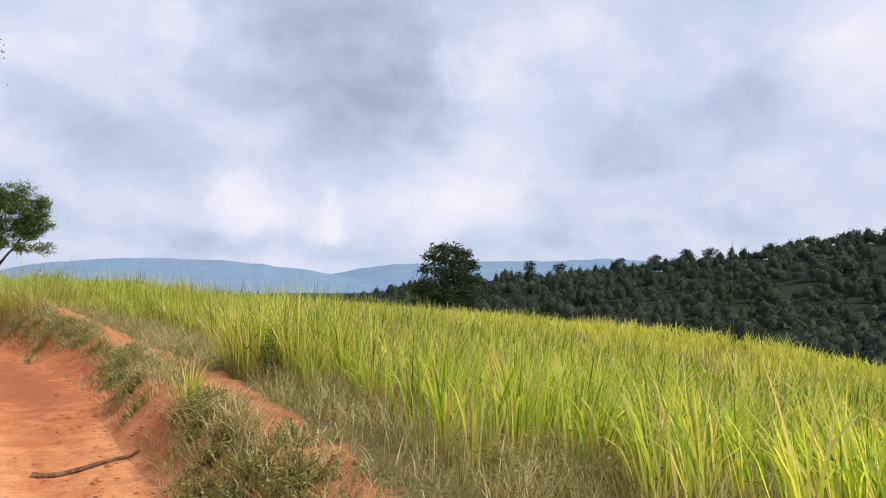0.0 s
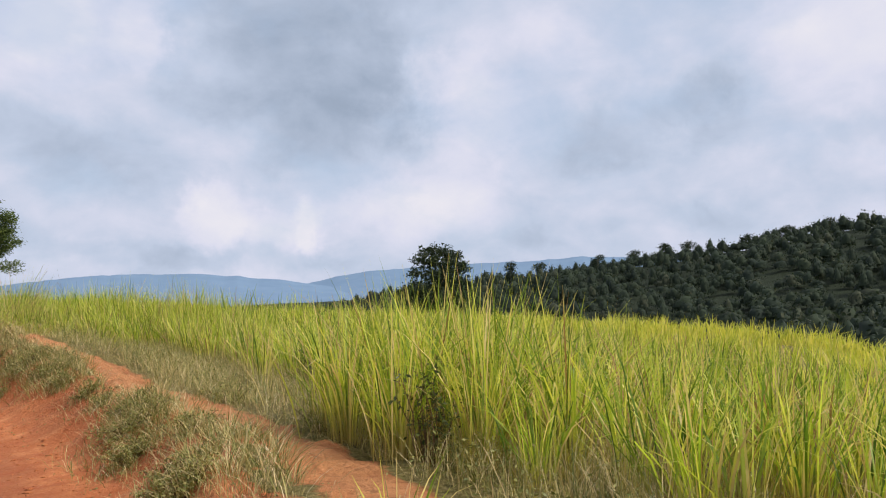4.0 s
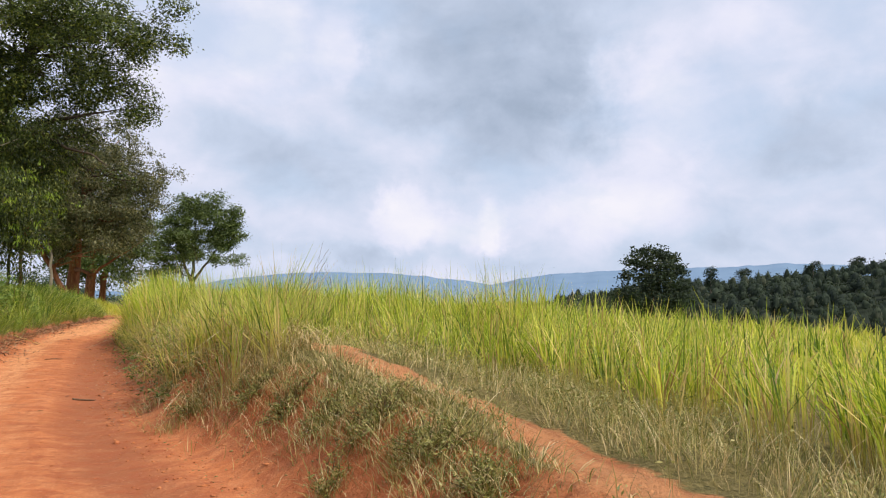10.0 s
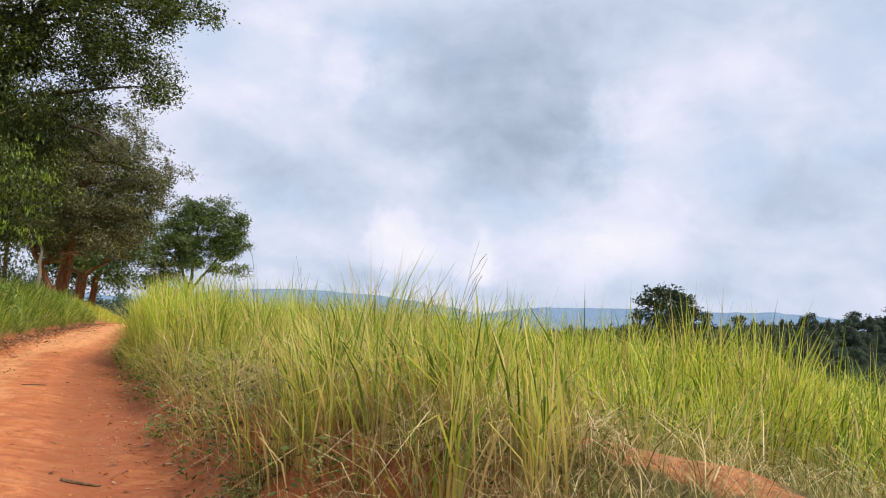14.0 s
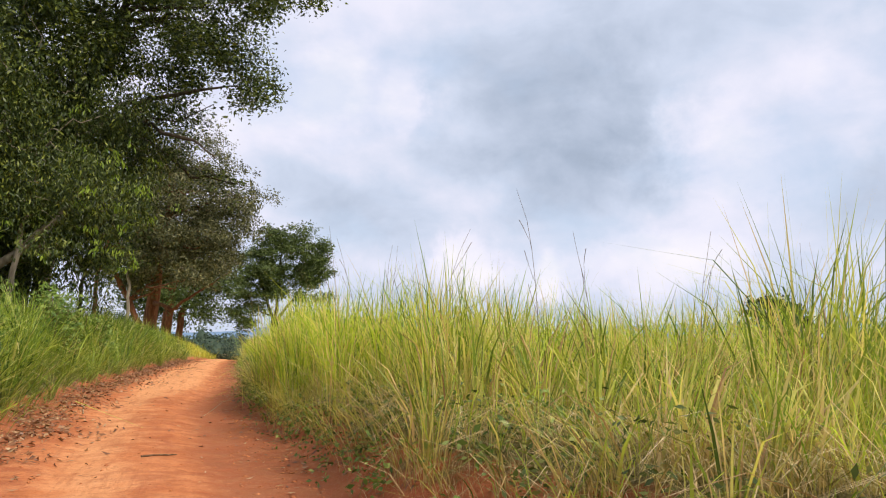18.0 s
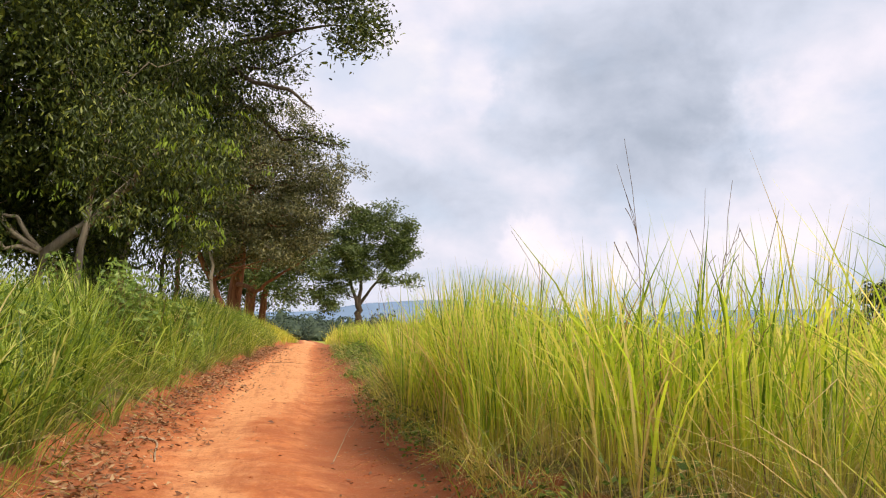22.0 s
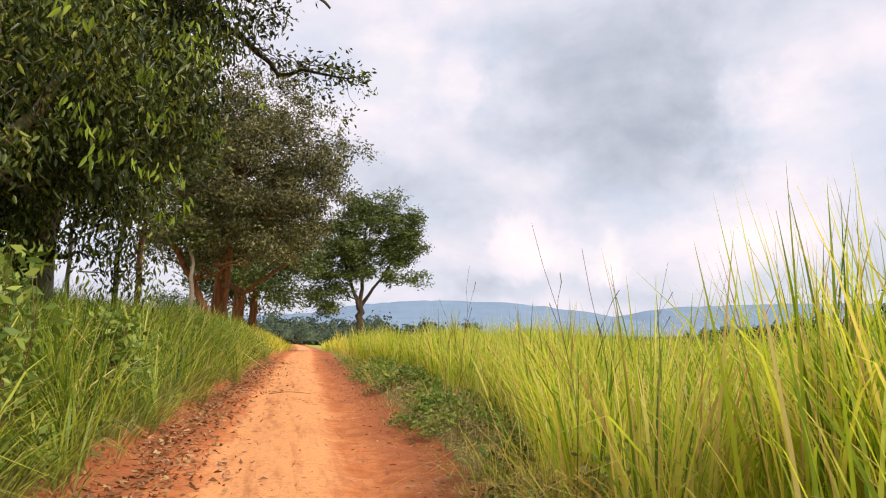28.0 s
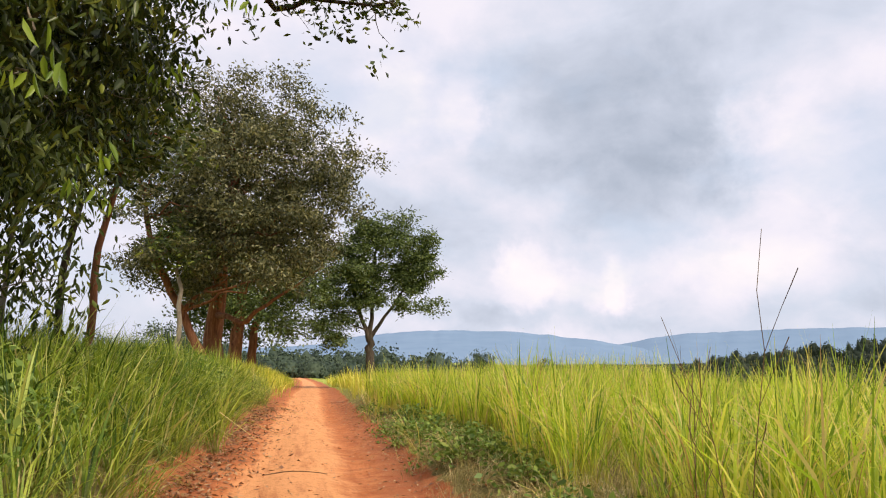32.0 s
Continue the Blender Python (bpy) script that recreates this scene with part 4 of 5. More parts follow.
# trees that stand out of the wooded hill
for (a, rr, hgt, w) in ((41.3, 480, 17, 3.4), (43.6, 530, 14, 5.5), (48.1, 545, 14, 5), (50.8, 545, 13, 4.5), (53.1, 560, 15, 3.6), (54.8, 560, 15, 5), (58.8, 560, 14, 4.2), (61.5, 560, 13, 5.5), (64.3, 560, 14, 4.6), (68.5, 560, 14, 4.2), (72.5, 560, 15, 5), (36.0, 470, 12, 4)):
    x, y = rr * math.sin(radians(a)), rr * math.cos(radians(a))
    zb = at(x, y)
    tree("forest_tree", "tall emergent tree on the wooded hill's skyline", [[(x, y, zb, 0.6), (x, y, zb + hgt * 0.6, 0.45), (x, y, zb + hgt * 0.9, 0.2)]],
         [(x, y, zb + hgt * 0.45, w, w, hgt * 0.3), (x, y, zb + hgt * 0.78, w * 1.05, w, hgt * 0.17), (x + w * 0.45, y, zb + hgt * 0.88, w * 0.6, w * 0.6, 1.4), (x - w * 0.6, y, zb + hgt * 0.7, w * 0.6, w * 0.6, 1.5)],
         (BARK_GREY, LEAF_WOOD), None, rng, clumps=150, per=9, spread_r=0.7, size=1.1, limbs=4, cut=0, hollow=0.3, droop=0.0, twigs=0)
x, y = 140 * math.sin(radians(72.2)), 140 * math.cos(radians(72.2))
zb = at(x, y)
tree("edge_tree", "dark broad tree at the foot of the wooded hill", [[(x, y, zb, 0.5), (x, y, zb + 6, 0.4), (x, y, zb + 12, 0.16)]],
     [(x, y, zb + 12.5, 3.4, 3.4, 2.0), (x - 2.5, y + 1, zb + 10, 3.0, 3, 2.4), (x + 2.8, y, zb + 10.4, 3.2, 3, 2.2), (x, y, zb + 7, 5.0, 4.5, 3.0), (x - 3, y, zb + 4.5, 3.0, 3, 2.4), (x + 3, y, zb + 4.5, 3.4, 3, 2.6)],
     (BARK_DARK, LEAF_WOOD), None, rng, clumps=700, per=14, spread_r=0.4, size=0.5, limbs=12, cut=0.1, hollow=0.2, droop=0.1, twigs=0, core=60)
# far treeline beyond the end of the track, and behind the roadside trees
n = 230
xy = np.stack([rng.uniform(-45, 70, n), rng.uniform(195, 255, n)], -1)
woods("treeline", "haze-tinted blue-green treeline across the far meadow", xy, rng.uniform(5.5, 9.5, n), rng.uniform(7.5, 10.5, n), LEAF_FAR, rng, 0.24, LEAFY_CROWNS)
for (x, y, top) in ((27, 140, 2.4), (36, 138, 1.5), (45, 140, 0.9), (-32, 140, 4.6), (-27, 146, 3.6), (-22, 150, 2.8), (-19, 143, 2.0), (-36, 150, 4.0), (-12.5, 112, 4.4), (-11, 116, 3.6)):
    zb = at(x, y)
    hgt = top - zb
    w = 1.9 if x > 0 else 2.8
    tree("field_tree", "small green tree in the far meadow", [[(x, y, zb, 0.2), (x, y, zb + hgt * 0.8, 0.1)]],
         [(x, y, zb + hgt * 0.72, w, w, hgt * 0.28), (x + 0.8, y, zb + hgt * 0.5, w * 0.8, w * 0.8, hgt * 0.26), (x - 1.0, y, zb + hgt * 0.45, w * 0.7, w * 0.7, hgt * 0.2)], (BARK_DARK, LEAF_FAR), None, rng, clumps=260, per=14, spread_r=0.22, size=0.26, limbs=4, cut=0, hollow=0.1, droop=0, twigs=0, core=60)


# ---- grass ----
def blades(name, label, roots, height, width, lean, bend, droop, segs, mat, rng, category="grass", heading=None):
    """Grass as one mass: every blade is a tapered, bent strip of its own."""
    n, k = len(roots), segs + 1
    az = rng.uniform(0, 2 * np.pi, n) if heading is None else heading
    s = np.linspace(0, 1, k)[None, :]
    out = height[:, None] * (lean[:, None] * s + bend[:, None] * s ** 2.2)
    rise = height[:, None] * (s - droop[:, None] * s ** 3)
    c = np.stack([roots[:, 0:1] + np.cos(az)[:, None] * out, roots[:, 1:2] + np.sin(az)[:, None] * out, roots[:, 2:3] + rise], -1)
    tw = az + np.pi / 2 + rng.normal(0, 0.7, n)
    side = np.stack([np.cos(tw), np.sin(tw), np.zeros(n)], -1)[:, None, :]
    w = (width[:, None] * np.clip(np.minimum(0.55 + 1.8 * s, 1.2 * (1 - s ** 2.6)), 0.05, 1))[..., None] * 0.5
    co = np.stack([c - side * w, c + side * w], 2).reshape(-1, 3)
    b = (np.arange(n)[:, None] * (2 * k) + np.arange(segs)[None, :] * 2).ravel()
    uv = np.stack([np.repeat(rng.uniform(0, 1, n), 2 * k), np.tile(np.repeat(s[0], 2), n)], -1)
    ob = from_arrays(name, co, np.stack([b, b + 1, b + 3, b + 2], -1), mat, uv)
    return tagged(ob, label, category, kind="stuff")


def tufts(x0, x1, y0, y1, per_m2, each, tight, keep, rng):
    """Roots of tufts in a stretch of the plan; keep(x, y) is the chance of one."""
    n = int((x1 - x0) * (y1 - y0) * per_m2)
    x, y = rng.uniform(x0, x1, n), rng.uniform(y0, y1, n)
    ok = rng.uniform(0, 1, n) < keep(x, y)
    x, y = x[ok], y[ok]
    vigour = rng.uniform(0.82, 1.12, len(x)) * (0.78 + 0.42 * vnoise(x * 0.8, y * 0.8, 91))
    head = rng.uniform(0, 2 * np.pi, len(x) * each)
    rad = np.abs(rng.normal(0, tight, len(x) * each))
    xx = np.repeat(x, each) + np.cos(head) * rad
    yy = np.repeat(y, each) + np.sin(head) * rad
    return np.stack([xx, yy, land(xx, yy) - 0.02], -1), np.repeat(vigour, each), head


def tall_start(y):
    """How far right of the track the tall grass of the field begins."""
    edge = np.interp(y, [-30, 3, 5, 7, 9.5, 12, 16, 18, 20, 21.5, 23, 24.5], [3.9, 4.0, 4.5, 4.6, 4.55, 5.3, 5.6, 5.5, 4.7, 4.1, 3.2, 1.9]) - right_edge(y)
    return np.where(y < 24.5, edge, np.interp(y, [24.5, 34, 38.5, 40.5, 46, 50, 60, 90], [0.3, 0.3, 0.35, 1.0, 1.1, 0.8, 0.5, 0.5]))


def keep_right(x, y):
    d = x - right_edge(y)
    clear_path = 1 - np.exp(-((x - footpath(y)) / 0.4) ** 2) * (y < 20.8)
    soft = np.interp(y, [14, 20], [1.5, 0.5])
    field = step((d - tall_start(y) + (0.5 + 0.5 * soft) * (vnoise(x * 1.3, y * 1.3, 77) - 0.5)) / soft)
    strip = step((d - 0.3 + 0.4 * (vnoise(x * 1.3, y * 1.3, 78) - 0.5)) / 0.3) * step((y - 18.7 - 0.2 * np.clip(x - 2, 0, 3)) / 0.9) * ((x < footpath(y) - 0.3) | (y > 20.8)) * (y < 25)
    return np.maximum(field, strip) * clear_path * (0.3 + 0.7 * step((vnoise(x * 1.4, y * 1.4, 63) - 0.3) / 0.25))


def growth(x, y):
    """How tall the grass stands along the bank, against its usual height."""
    d = x - right_edge(y)
    near_bank = np.interp(y, [-5, 4, 9, 14, 18, 22, 25, 28, 30, 32.8, 33.8, 35.4, 36.4, 45, 60], [0.95, 0.9, 0.9, 0.9, 0.82, 0.68, 0.78, 1.42, 1.62, 1.48, 1.5, 1.5, 1.3, 1.3, 1.1])
    near_bank = np.maximum(near_bank, 1.5 * np.exp(-((y - 25.3) / 3.2) ** 2) * step((d - 1.5) / 0.9))
    return near_bank + (np.interp(y, [8, 16, 24, 42], [0.95, 1.1, 1.5, 1.5]) - near_bank) * step((d - 2.2) / 4.0) + 0.35 * np.exp(-((x - 5.6) / 0.8) ** 2 - ((y - 9.4) / 1.0) ** 2)


def tall(roots, vig, head, rng, hmin, hmax):
    n = len(roots)
    h = rng.uniform(hmin, hmax, n) * vig * np.where(roots[:, 0] > right_edge(roots[:, 1]), growth(roots[:, 0], roots[:, 1]), 1.0)
    arch = rng.uniform(0, 1, n) ** 1.15
    h = h * (0.94 + 0.22 * arch)
    swept = 6.28 * vnoise(roots[:, 0] * 0.9, roots[:, 1] * 0.9, 97) + 1.2
    turn = np.where(rng.uniform(0, 1, n) < 0.5, swept, head) + rng.normal(0, 0.5, n)
    return h, np.abs(rng.normal(0.12, 0.09, n)), 0.05 + 0.5 * arch ** 1.5, 0.02 + 0.55 * arch ** 1.3, turn


rng = np.random.default_rng(21)
# right-hand field, near
ro, vg, hd = tufts(0.8, 8.5, -2, 60, 10.5, 24, 0.10, keep_right, rng)
h, le, be, dr, hd = tall(ro, vg, hd, rng, 0.86, 1.18)
wd = (0.006 + 0.014 * rng.uniform(0, 1, len(ro)) ** 1.3) * np.interp(ro[:, 1], [24, 32], [0.95, 1.2])
lush = (ro[:, 1] + 3 * vnoise(ro[:, 0], ro[:, 1] * 0.6, 19) > 29) | (ro[:, 1] + 2 * vnoise(ro[:, 0], ro[:, 1], 37) < 7.5)
worn = ~lush & (ro[:, 1] > 17.5) & (ro[:, 0] - right_edge(ro[:, 1]) + 1.5 * vnoise(ro[:, 0], ro[:, 1], 23) < 4.0)
for pick, word, mat in ((worn, "tall green and straw-coloured grass on the crest of the bank", GRASS_STRAW), (~lush & ~worn, "tall yellow-green grass on the bank beside the track", GRASS), (lush, "tall fresh green grass beside the track near the trees", GRASS_LUSH)):
    blades("tall_grass", word, ro[pick], h[pick], wd[pick], le[pick], be[pick], dr[pick], 4 if mat is GRASS_LUSH else 3, mat, rng, heading=hd[pick])
# fine blades that droop between the coarse ones where the track runs close to the field
ro, vg, hd = tufts(0.6, 4.6, 18.5, 46, 13, 20, 0.12, keep_right, rng)
n = len(ro)
arch = rng.uniform(0, 1, n)
h = rng.uniform(0.55, 1.15, n) * vg * growth(ro[:, 0], ro[:, 1])
straw = rng.uniform(0, 1, n) < 0.45
for pick, word, mat in ((straw, "fine straw-coloured blades drooping among the tall grass", GRASS_STRAW), (~straw, "fine green blades drooping among the tall grass", GRASS_LUSH)):
    m = int(pick.sum())
    blades("fine_grass", word, ro[pick], h[pick], rng.uniform(0.003, 0.008, m), rng.normal(0.12, 0.08, m), 0.1 + 0.7 * arch[pick], 0.05 + 0.75 * arch[pick], 4, mat, rng, heading=hd[pick] + rng.normal(0, 0.6, m))
# stands that tower over the rest
for (x, y, wx, wy, k, low, high) in ((1.8, 34.9, 0.26, 0.4, 26, 1.05, 1.95), (1.5, 33.0, 0.18, 0.6, 20, 1.0, 1.85)):
    cx, cy = rng.normal(x, wx, k), rng.normal(y, wy, k)
    hd = rng.uniform(0, 6.28, k * 42)
    ro = np.stack([np.repeat(cx, 42) + np.cos(hd) * np.abs(rng.normal(0, 0.09, k * 42)), np.repeat(cy, 42) + np.sin(hd) * np.abs(rng.normal(0, 0.09, k * 42)), hd * 0], -1)
    inside = ro[:, 0] > right_edge(ro[:, 1]) + 0.25
    ro, hd = ro[inside], hd[inside]
    ro[:, 2] = land(ro[:, 0], ro[:, 1]) - 0.02
    n = len(ro)
    arch = rng.uniform(0, 1, n) ** 1.8
    blades("grass_stand", "dense stand of very tall green and straw grass", ro, rng.uniform(low, high, n), 0.008 + 0.012 * rng.uniform(0, 1, n), rng.normal(0.08, 0.05, n), 0.05 + 0.35 * arch, 0.02 + 0.4 * arch, 5, GRASS_LUSH, rng, heading=hd)
# right-hand field, further off
ro, vg, hd = tufts(8.5, 24, -6, 66, 2.0, 16, 0.2, keep_right, rng)
h, le, be, dr, hd = tall(ro, vg, hd, rng, 0.75, 1.15)
blades("meadow_grass", "yellow-green grass of the sloping meadow", ro, h, rng.uniform(0.02, 0.045, len(ro)), le, be, dr, 2, GRASS, rng, heading=hd)
ro, vg, hd = tufts(24, 60, -8, 100, 0.8, 10, 0.35, keep_right, rng)
h, le, be, dr, hd = tall(ro, vg, hd, rng, 0.7, 1.1)
blades("meadow_grass", "bright yellow-green grass on the far part of the meadow", ro, h, rng.uniform(0.045, 0.085, len(ro)), le, be, dr, 2, GRASS_FAR, rng, heading=hd)
ro, vg, hd = tufts(60, 125, -12, 130, 0.35, 8, 0.5, keep_right, rng)
h, le, be, dr, hd = tall(ro, vg, hd, rng, 0.8, 1.2)
blades("meadow_grass", "bright yellow-green grass at the foot of the wooded hill", ro, h, rng.uniform(0.10, 0.18, len(ro)), le, be, dr, 2, GRASS_FAR, rng, heading=hd)
ro, vg, hd = tufts(0.5, 24, 60, 120, 1.6, 13, 0.25, keep_right, rng)
h, le, be, dr, hd = tall(ro, vg, hd, rng, 0.75, 1.2)
blades("meadow_grass", "yellow-green grass beyond the bend of the track", ro, h, rng.uniform(0.035, 0.065, len(ro)), le, be, dr, 2, GRASS_FAR, rng, heading=hd)


# left bank
def keep_left(x, y):
    dl = left_edge(y) - x
    return step((dl - 0.14 + 0.5 * (vnoise(x * 1.3, y * 1.3, 57) - 0.5)) / 0.4)


ro, vg, hd = tufts(-7.0, -0.8, 29, 62, 7.5, 28, 0.075, keep_left, rng)
h, le, be, dr, hd = tall(ro, vg, hd, rng, 0.7, 1.4)
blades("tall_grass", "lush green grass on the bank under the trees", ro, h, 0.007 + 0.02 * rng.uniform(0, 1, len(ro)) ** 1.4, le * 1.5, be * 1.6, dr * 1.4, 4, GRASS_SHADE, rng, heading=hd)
ro, vg, hd = tufts(-16, 0.0, 62, 105, 2.0, 12, 0.25, keep_left, rng)
h, le, be, dr, hd = tall(ro, vg, hd, rng, 0.6, 1.0)
blades("meadow_grass", "yellow-green grass on the shaded bank further along", ro, h, rng.uniform(0.025, 0.05, len(ro)), le, be, dr, 2, GRASS_FAR, rng, heading=hd)
ro, vg, hd = tufts(-16, -7, 24, 62, 1.2, 12, 0.25, keep_left, rng)
h, le, be, dr, hd = tall(ro, vg, hd, rng, 0.6, 1.0)
blades("meadow_grass", "green grass behind the shaded bank", ro, h, rng.uniform(0.025, 0.045, len(ro)), le, be, dr, 2, GRASS_LUSH, rng, heading=hd)


# dry grass on the shoulder of the right-hand bank
def keep_dry(x, y):
    d = x - right_edge(y)
    start = np.where(y < 20, crest(y) * np.interp(y, [5, 8, 16, 20], [0.55, 0.8, 0.85, 0.3]), 0.12)
    on = step((d - start + 0.7 * (vnoise(x * 1.1, y * 1.1, 17) - 0.5)) / 0.3) * (1 - 0.8 * step((d - tall_start(y) - 1.2) / 1.5))
    trail = 1 - np.exp(-((x - footpath(y)) / np.interp(y, [15.5, 17], [0.42, 0.28])) ** 4) * (y < 21) * np.interp(y, [3, 6], [0.5, 1.0])
    return on * trail * np.interp(y, [20, 24, 34, 37, 60], [1.0, 0.7, 0.6, 1.0, 0.7])


ro, vg, hd = tufts(0.7, 6.4, -1, 50, 34, 12, 0.09, keep_dry, rng)
n = len(ro)
behind = step((ro[:, 0] - footpath(ro[:, 1])) / 0.6) * (ro[:, 1] < 21)
hgt = rng.uniform(0.08, 0.42, n) * vg * np.where(ro[:, 1] < 18.5, 0.62 + 0.7 * behind, 0.75)
green = rng.uniform(0, 1, n) < 0.42
for pick, word, mat in ((~green, "short dry beige grass on the shoulder of the bank", GRASS_DRY), (green, "short grey-green grass on the shoulder of the bank", TURF)):
    m = int(pick.sum())
    blades("dry_grass", word, ro[pick], hgt[pick], rng.uniform(0.002, 0.0052, m), rng.normal(0.22, 0.2, m), rng.uniform(0.0, 0.7, m), rng.uniform(0.05, 0.6, m), 3, mat, rng, heading=hd[pick])


# short turf on the crest, between the bare face and the foot trail
def keep_turf(x, y):
    d = x - right_edge(y)
    cover = np.interp(y, [-2, 6.9, 7.3, 8.5, 8.9, 10.0, 10.2, 10.7, 12.7, 13.1, 15.0, 15.6, 20, 21], [1, 1, 0.12, 0.12, 0.85, 0.85, 0.25, 0.9, 0.9, 0.12, 0.12, 0.95, 0.95, 0.0])
    return cover * step((d - crest(y) * np.interp(y, [5, 6.5, 15, 17], [0.15, 0.5, 0.5, 0.42]) + 0.5 * (vnoise(x * 1.7, y * 1.7, 27) - 0.5)) / 0.25) * step((footpath(y) - 0.16 - x + 0.3 * (vnoise(x * 2.3, y * 2.3, 29) - 0.5)) / 0.15)


ro, vg, hd = tufts(2.2, 4.3, -1, 21, 105, 15, 0.07, keep_turf, rng)
n = len(ro)
dry = rng.uniform(0, 1, n) < np.interp(ro[:, 1], [6, 7, 15, 19], [0.55, 0.25, 0.3, 0.6])
for pick, word, mat in ((~dry, "short grey-green turf on the crest of the bank", TURF), (dry, "short straw-coloured turf on the crest of the bank", GRASS_DRY)):
    m = int(pick.sum())
    blades("turf", word, ro[pick], rng.uniform(0.06, 0.30, m) * vg[pick], rng.uniform(0.003, 0.0065, m), rng.normal(0.35, 0.25, m), rng.uniform(0, 0.8, m), rng.uniform(0.1, 0.6, m), 3, mat, rng, heading=hd[pick])


# long blades that arch off the banks over the margins of the track
def keep_edge(x, y):
    d, dl = x - right_edge(y), left_edge(y) - x
    return np.where(d > 0, step((d - 0.15) / 0.15) * (1 - step((d - 0.6) / 0.4)) * step((y - 22) / 3) * (1 - 0.9 * step((y - 36) / 3)), step((dl - 0.12) / 0.15) * (1 - step((dl - 1.1) / 0.5)))


ro, vg, hd = tufts(-3.4, 3.2, 18, 62, 9, 12, 0.08, keep_edge, rng)
n = len(ro)
out = np.where(ro[:, 0] > right_edge(ro[:, 1]) - 0.3, np.pi, 0.0) + rng.normal(0, 0.7, n)
right = ro[:, 0] > right_edge(ro[:, 1]) - 0.3
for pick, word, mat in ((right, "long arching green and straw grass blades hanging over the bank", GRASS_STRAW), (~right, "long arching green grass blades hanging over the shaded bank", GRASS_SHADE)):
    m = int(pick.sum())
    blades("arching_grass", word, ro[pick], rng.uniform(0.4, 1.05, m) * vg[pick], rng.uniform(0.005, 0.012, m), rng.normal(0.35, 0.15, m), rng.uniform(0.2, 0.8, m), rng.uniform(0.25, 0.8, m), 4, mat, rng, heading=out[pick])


# fallen straw at the foot of the tall grass
def keep_straw(x, y):
    d, dl = x - right_edge(y), left_edge(y) - x
    return np.where(d > 0, step((d - 0.15) / 0.3) * (1 - step((d - 2.2) / 1.0)) * step((y - 17.5) / 2), 0.5 * step((dl - 0.2) / 0.3) * (1 - step((dl - 1.2) / 0.5)) * step((y - 26) / 3))


ro, vg, hd = tufts(-3.6, 4.6, 17, 50, 12, 9, 0.16, keep_straw, rng)
n = len(ro)
ro[:, 2] += rng.uniform(0.0, 0.14, n)
blades("fallen_straw", "bleached straw lying crosswise at the foot of the grass", ro, rng.uniform(0.12, 0.42, n), rng.uniform(0.002, 0.0055, n), rng.normal(0.9, 0.5, n), rng.uniform(0, 0.9, n), rng.uniform(0.3, 1.2, n), 3, GRASS_DRY, rng, heading=rng.uniform(0, 6.28, n))


# ---- plants and litter ----
def plant(name, label, x, y, spots, leaf, per, mat, rng, droop=0.3, stem_mat=None, heights=(0.15, 0.4), width=0.3, category="weed", aspect=0.42):
    """A low plant: thin stems from one root, each with leaves along it."""
    root = new(name)
    zb = at(x, y, -0.02)
    root.location = (x, y, zb)
    tagged(root, label, category)
    ends, paths = [], []
    for k in range(spots):
        a, rr = rng.uniform(0, 6.28), width * rng.uniform(0.2, 1.0)
        tip = np.array([math.cos(a) * rr, math.sin(a) * rr, rng.uniform(*heights)])
        lx = float(land(np.array([x + tip[0]]), np.array([y + tip[1]]))[0]) - zb
        tip[2] += lx * 0.8
        pth = limb_path((tip[0] * 0.25, tip[1] * 0.25, lx * 0.2), tip, 0.006, 0.002, 5, rng, 0.05, 0.1)
        paths.append(pth)
        ends += [pth[2, :3], pth[3, :3], pth[4, :3]]
    co, qu = tube(paths, 4)
    tagged(from_arrays("stem_mass", co, qu, stem_mat or STALK, parent=root), kind="stuff")
    co, qu = leaves(np.array(ends), per, leaf * 0.7, leaf, rng, droop, aspect)
    tagged(from_arrays("foliage", co, qu, mat, parent=root), kind="stuff")
    return root


rng = np.random.default_rng(33)
WEED_LEAF = leafy("weed_leaves", [(0.0, (0.07, 0.13, 0.025)), (0.6, (0.16, 0.25, 0.05)), (1.0, (0.30, 0.38, 0.09))], gloss=0.5, through_light=0.35)
FOOT_LEAF = leafy("bank_foot_leaves", [(0.0, (0.05, 0.075, 0.018)), (0.6, (0.12, 0.16, 0.036)), (1.0, (0.27, 0.29, 0.08))], through_light=0.25, patch=0.5, patch_scale=1.2)
SHRUB = leafy("shrub_leaves", [(0.0, (0.035, 0.05, 0.014)), (0.6, (0.08, 0.10, 0.026)), (1.0, (0.17, 0.17, 0.05))], through_light=0.25)
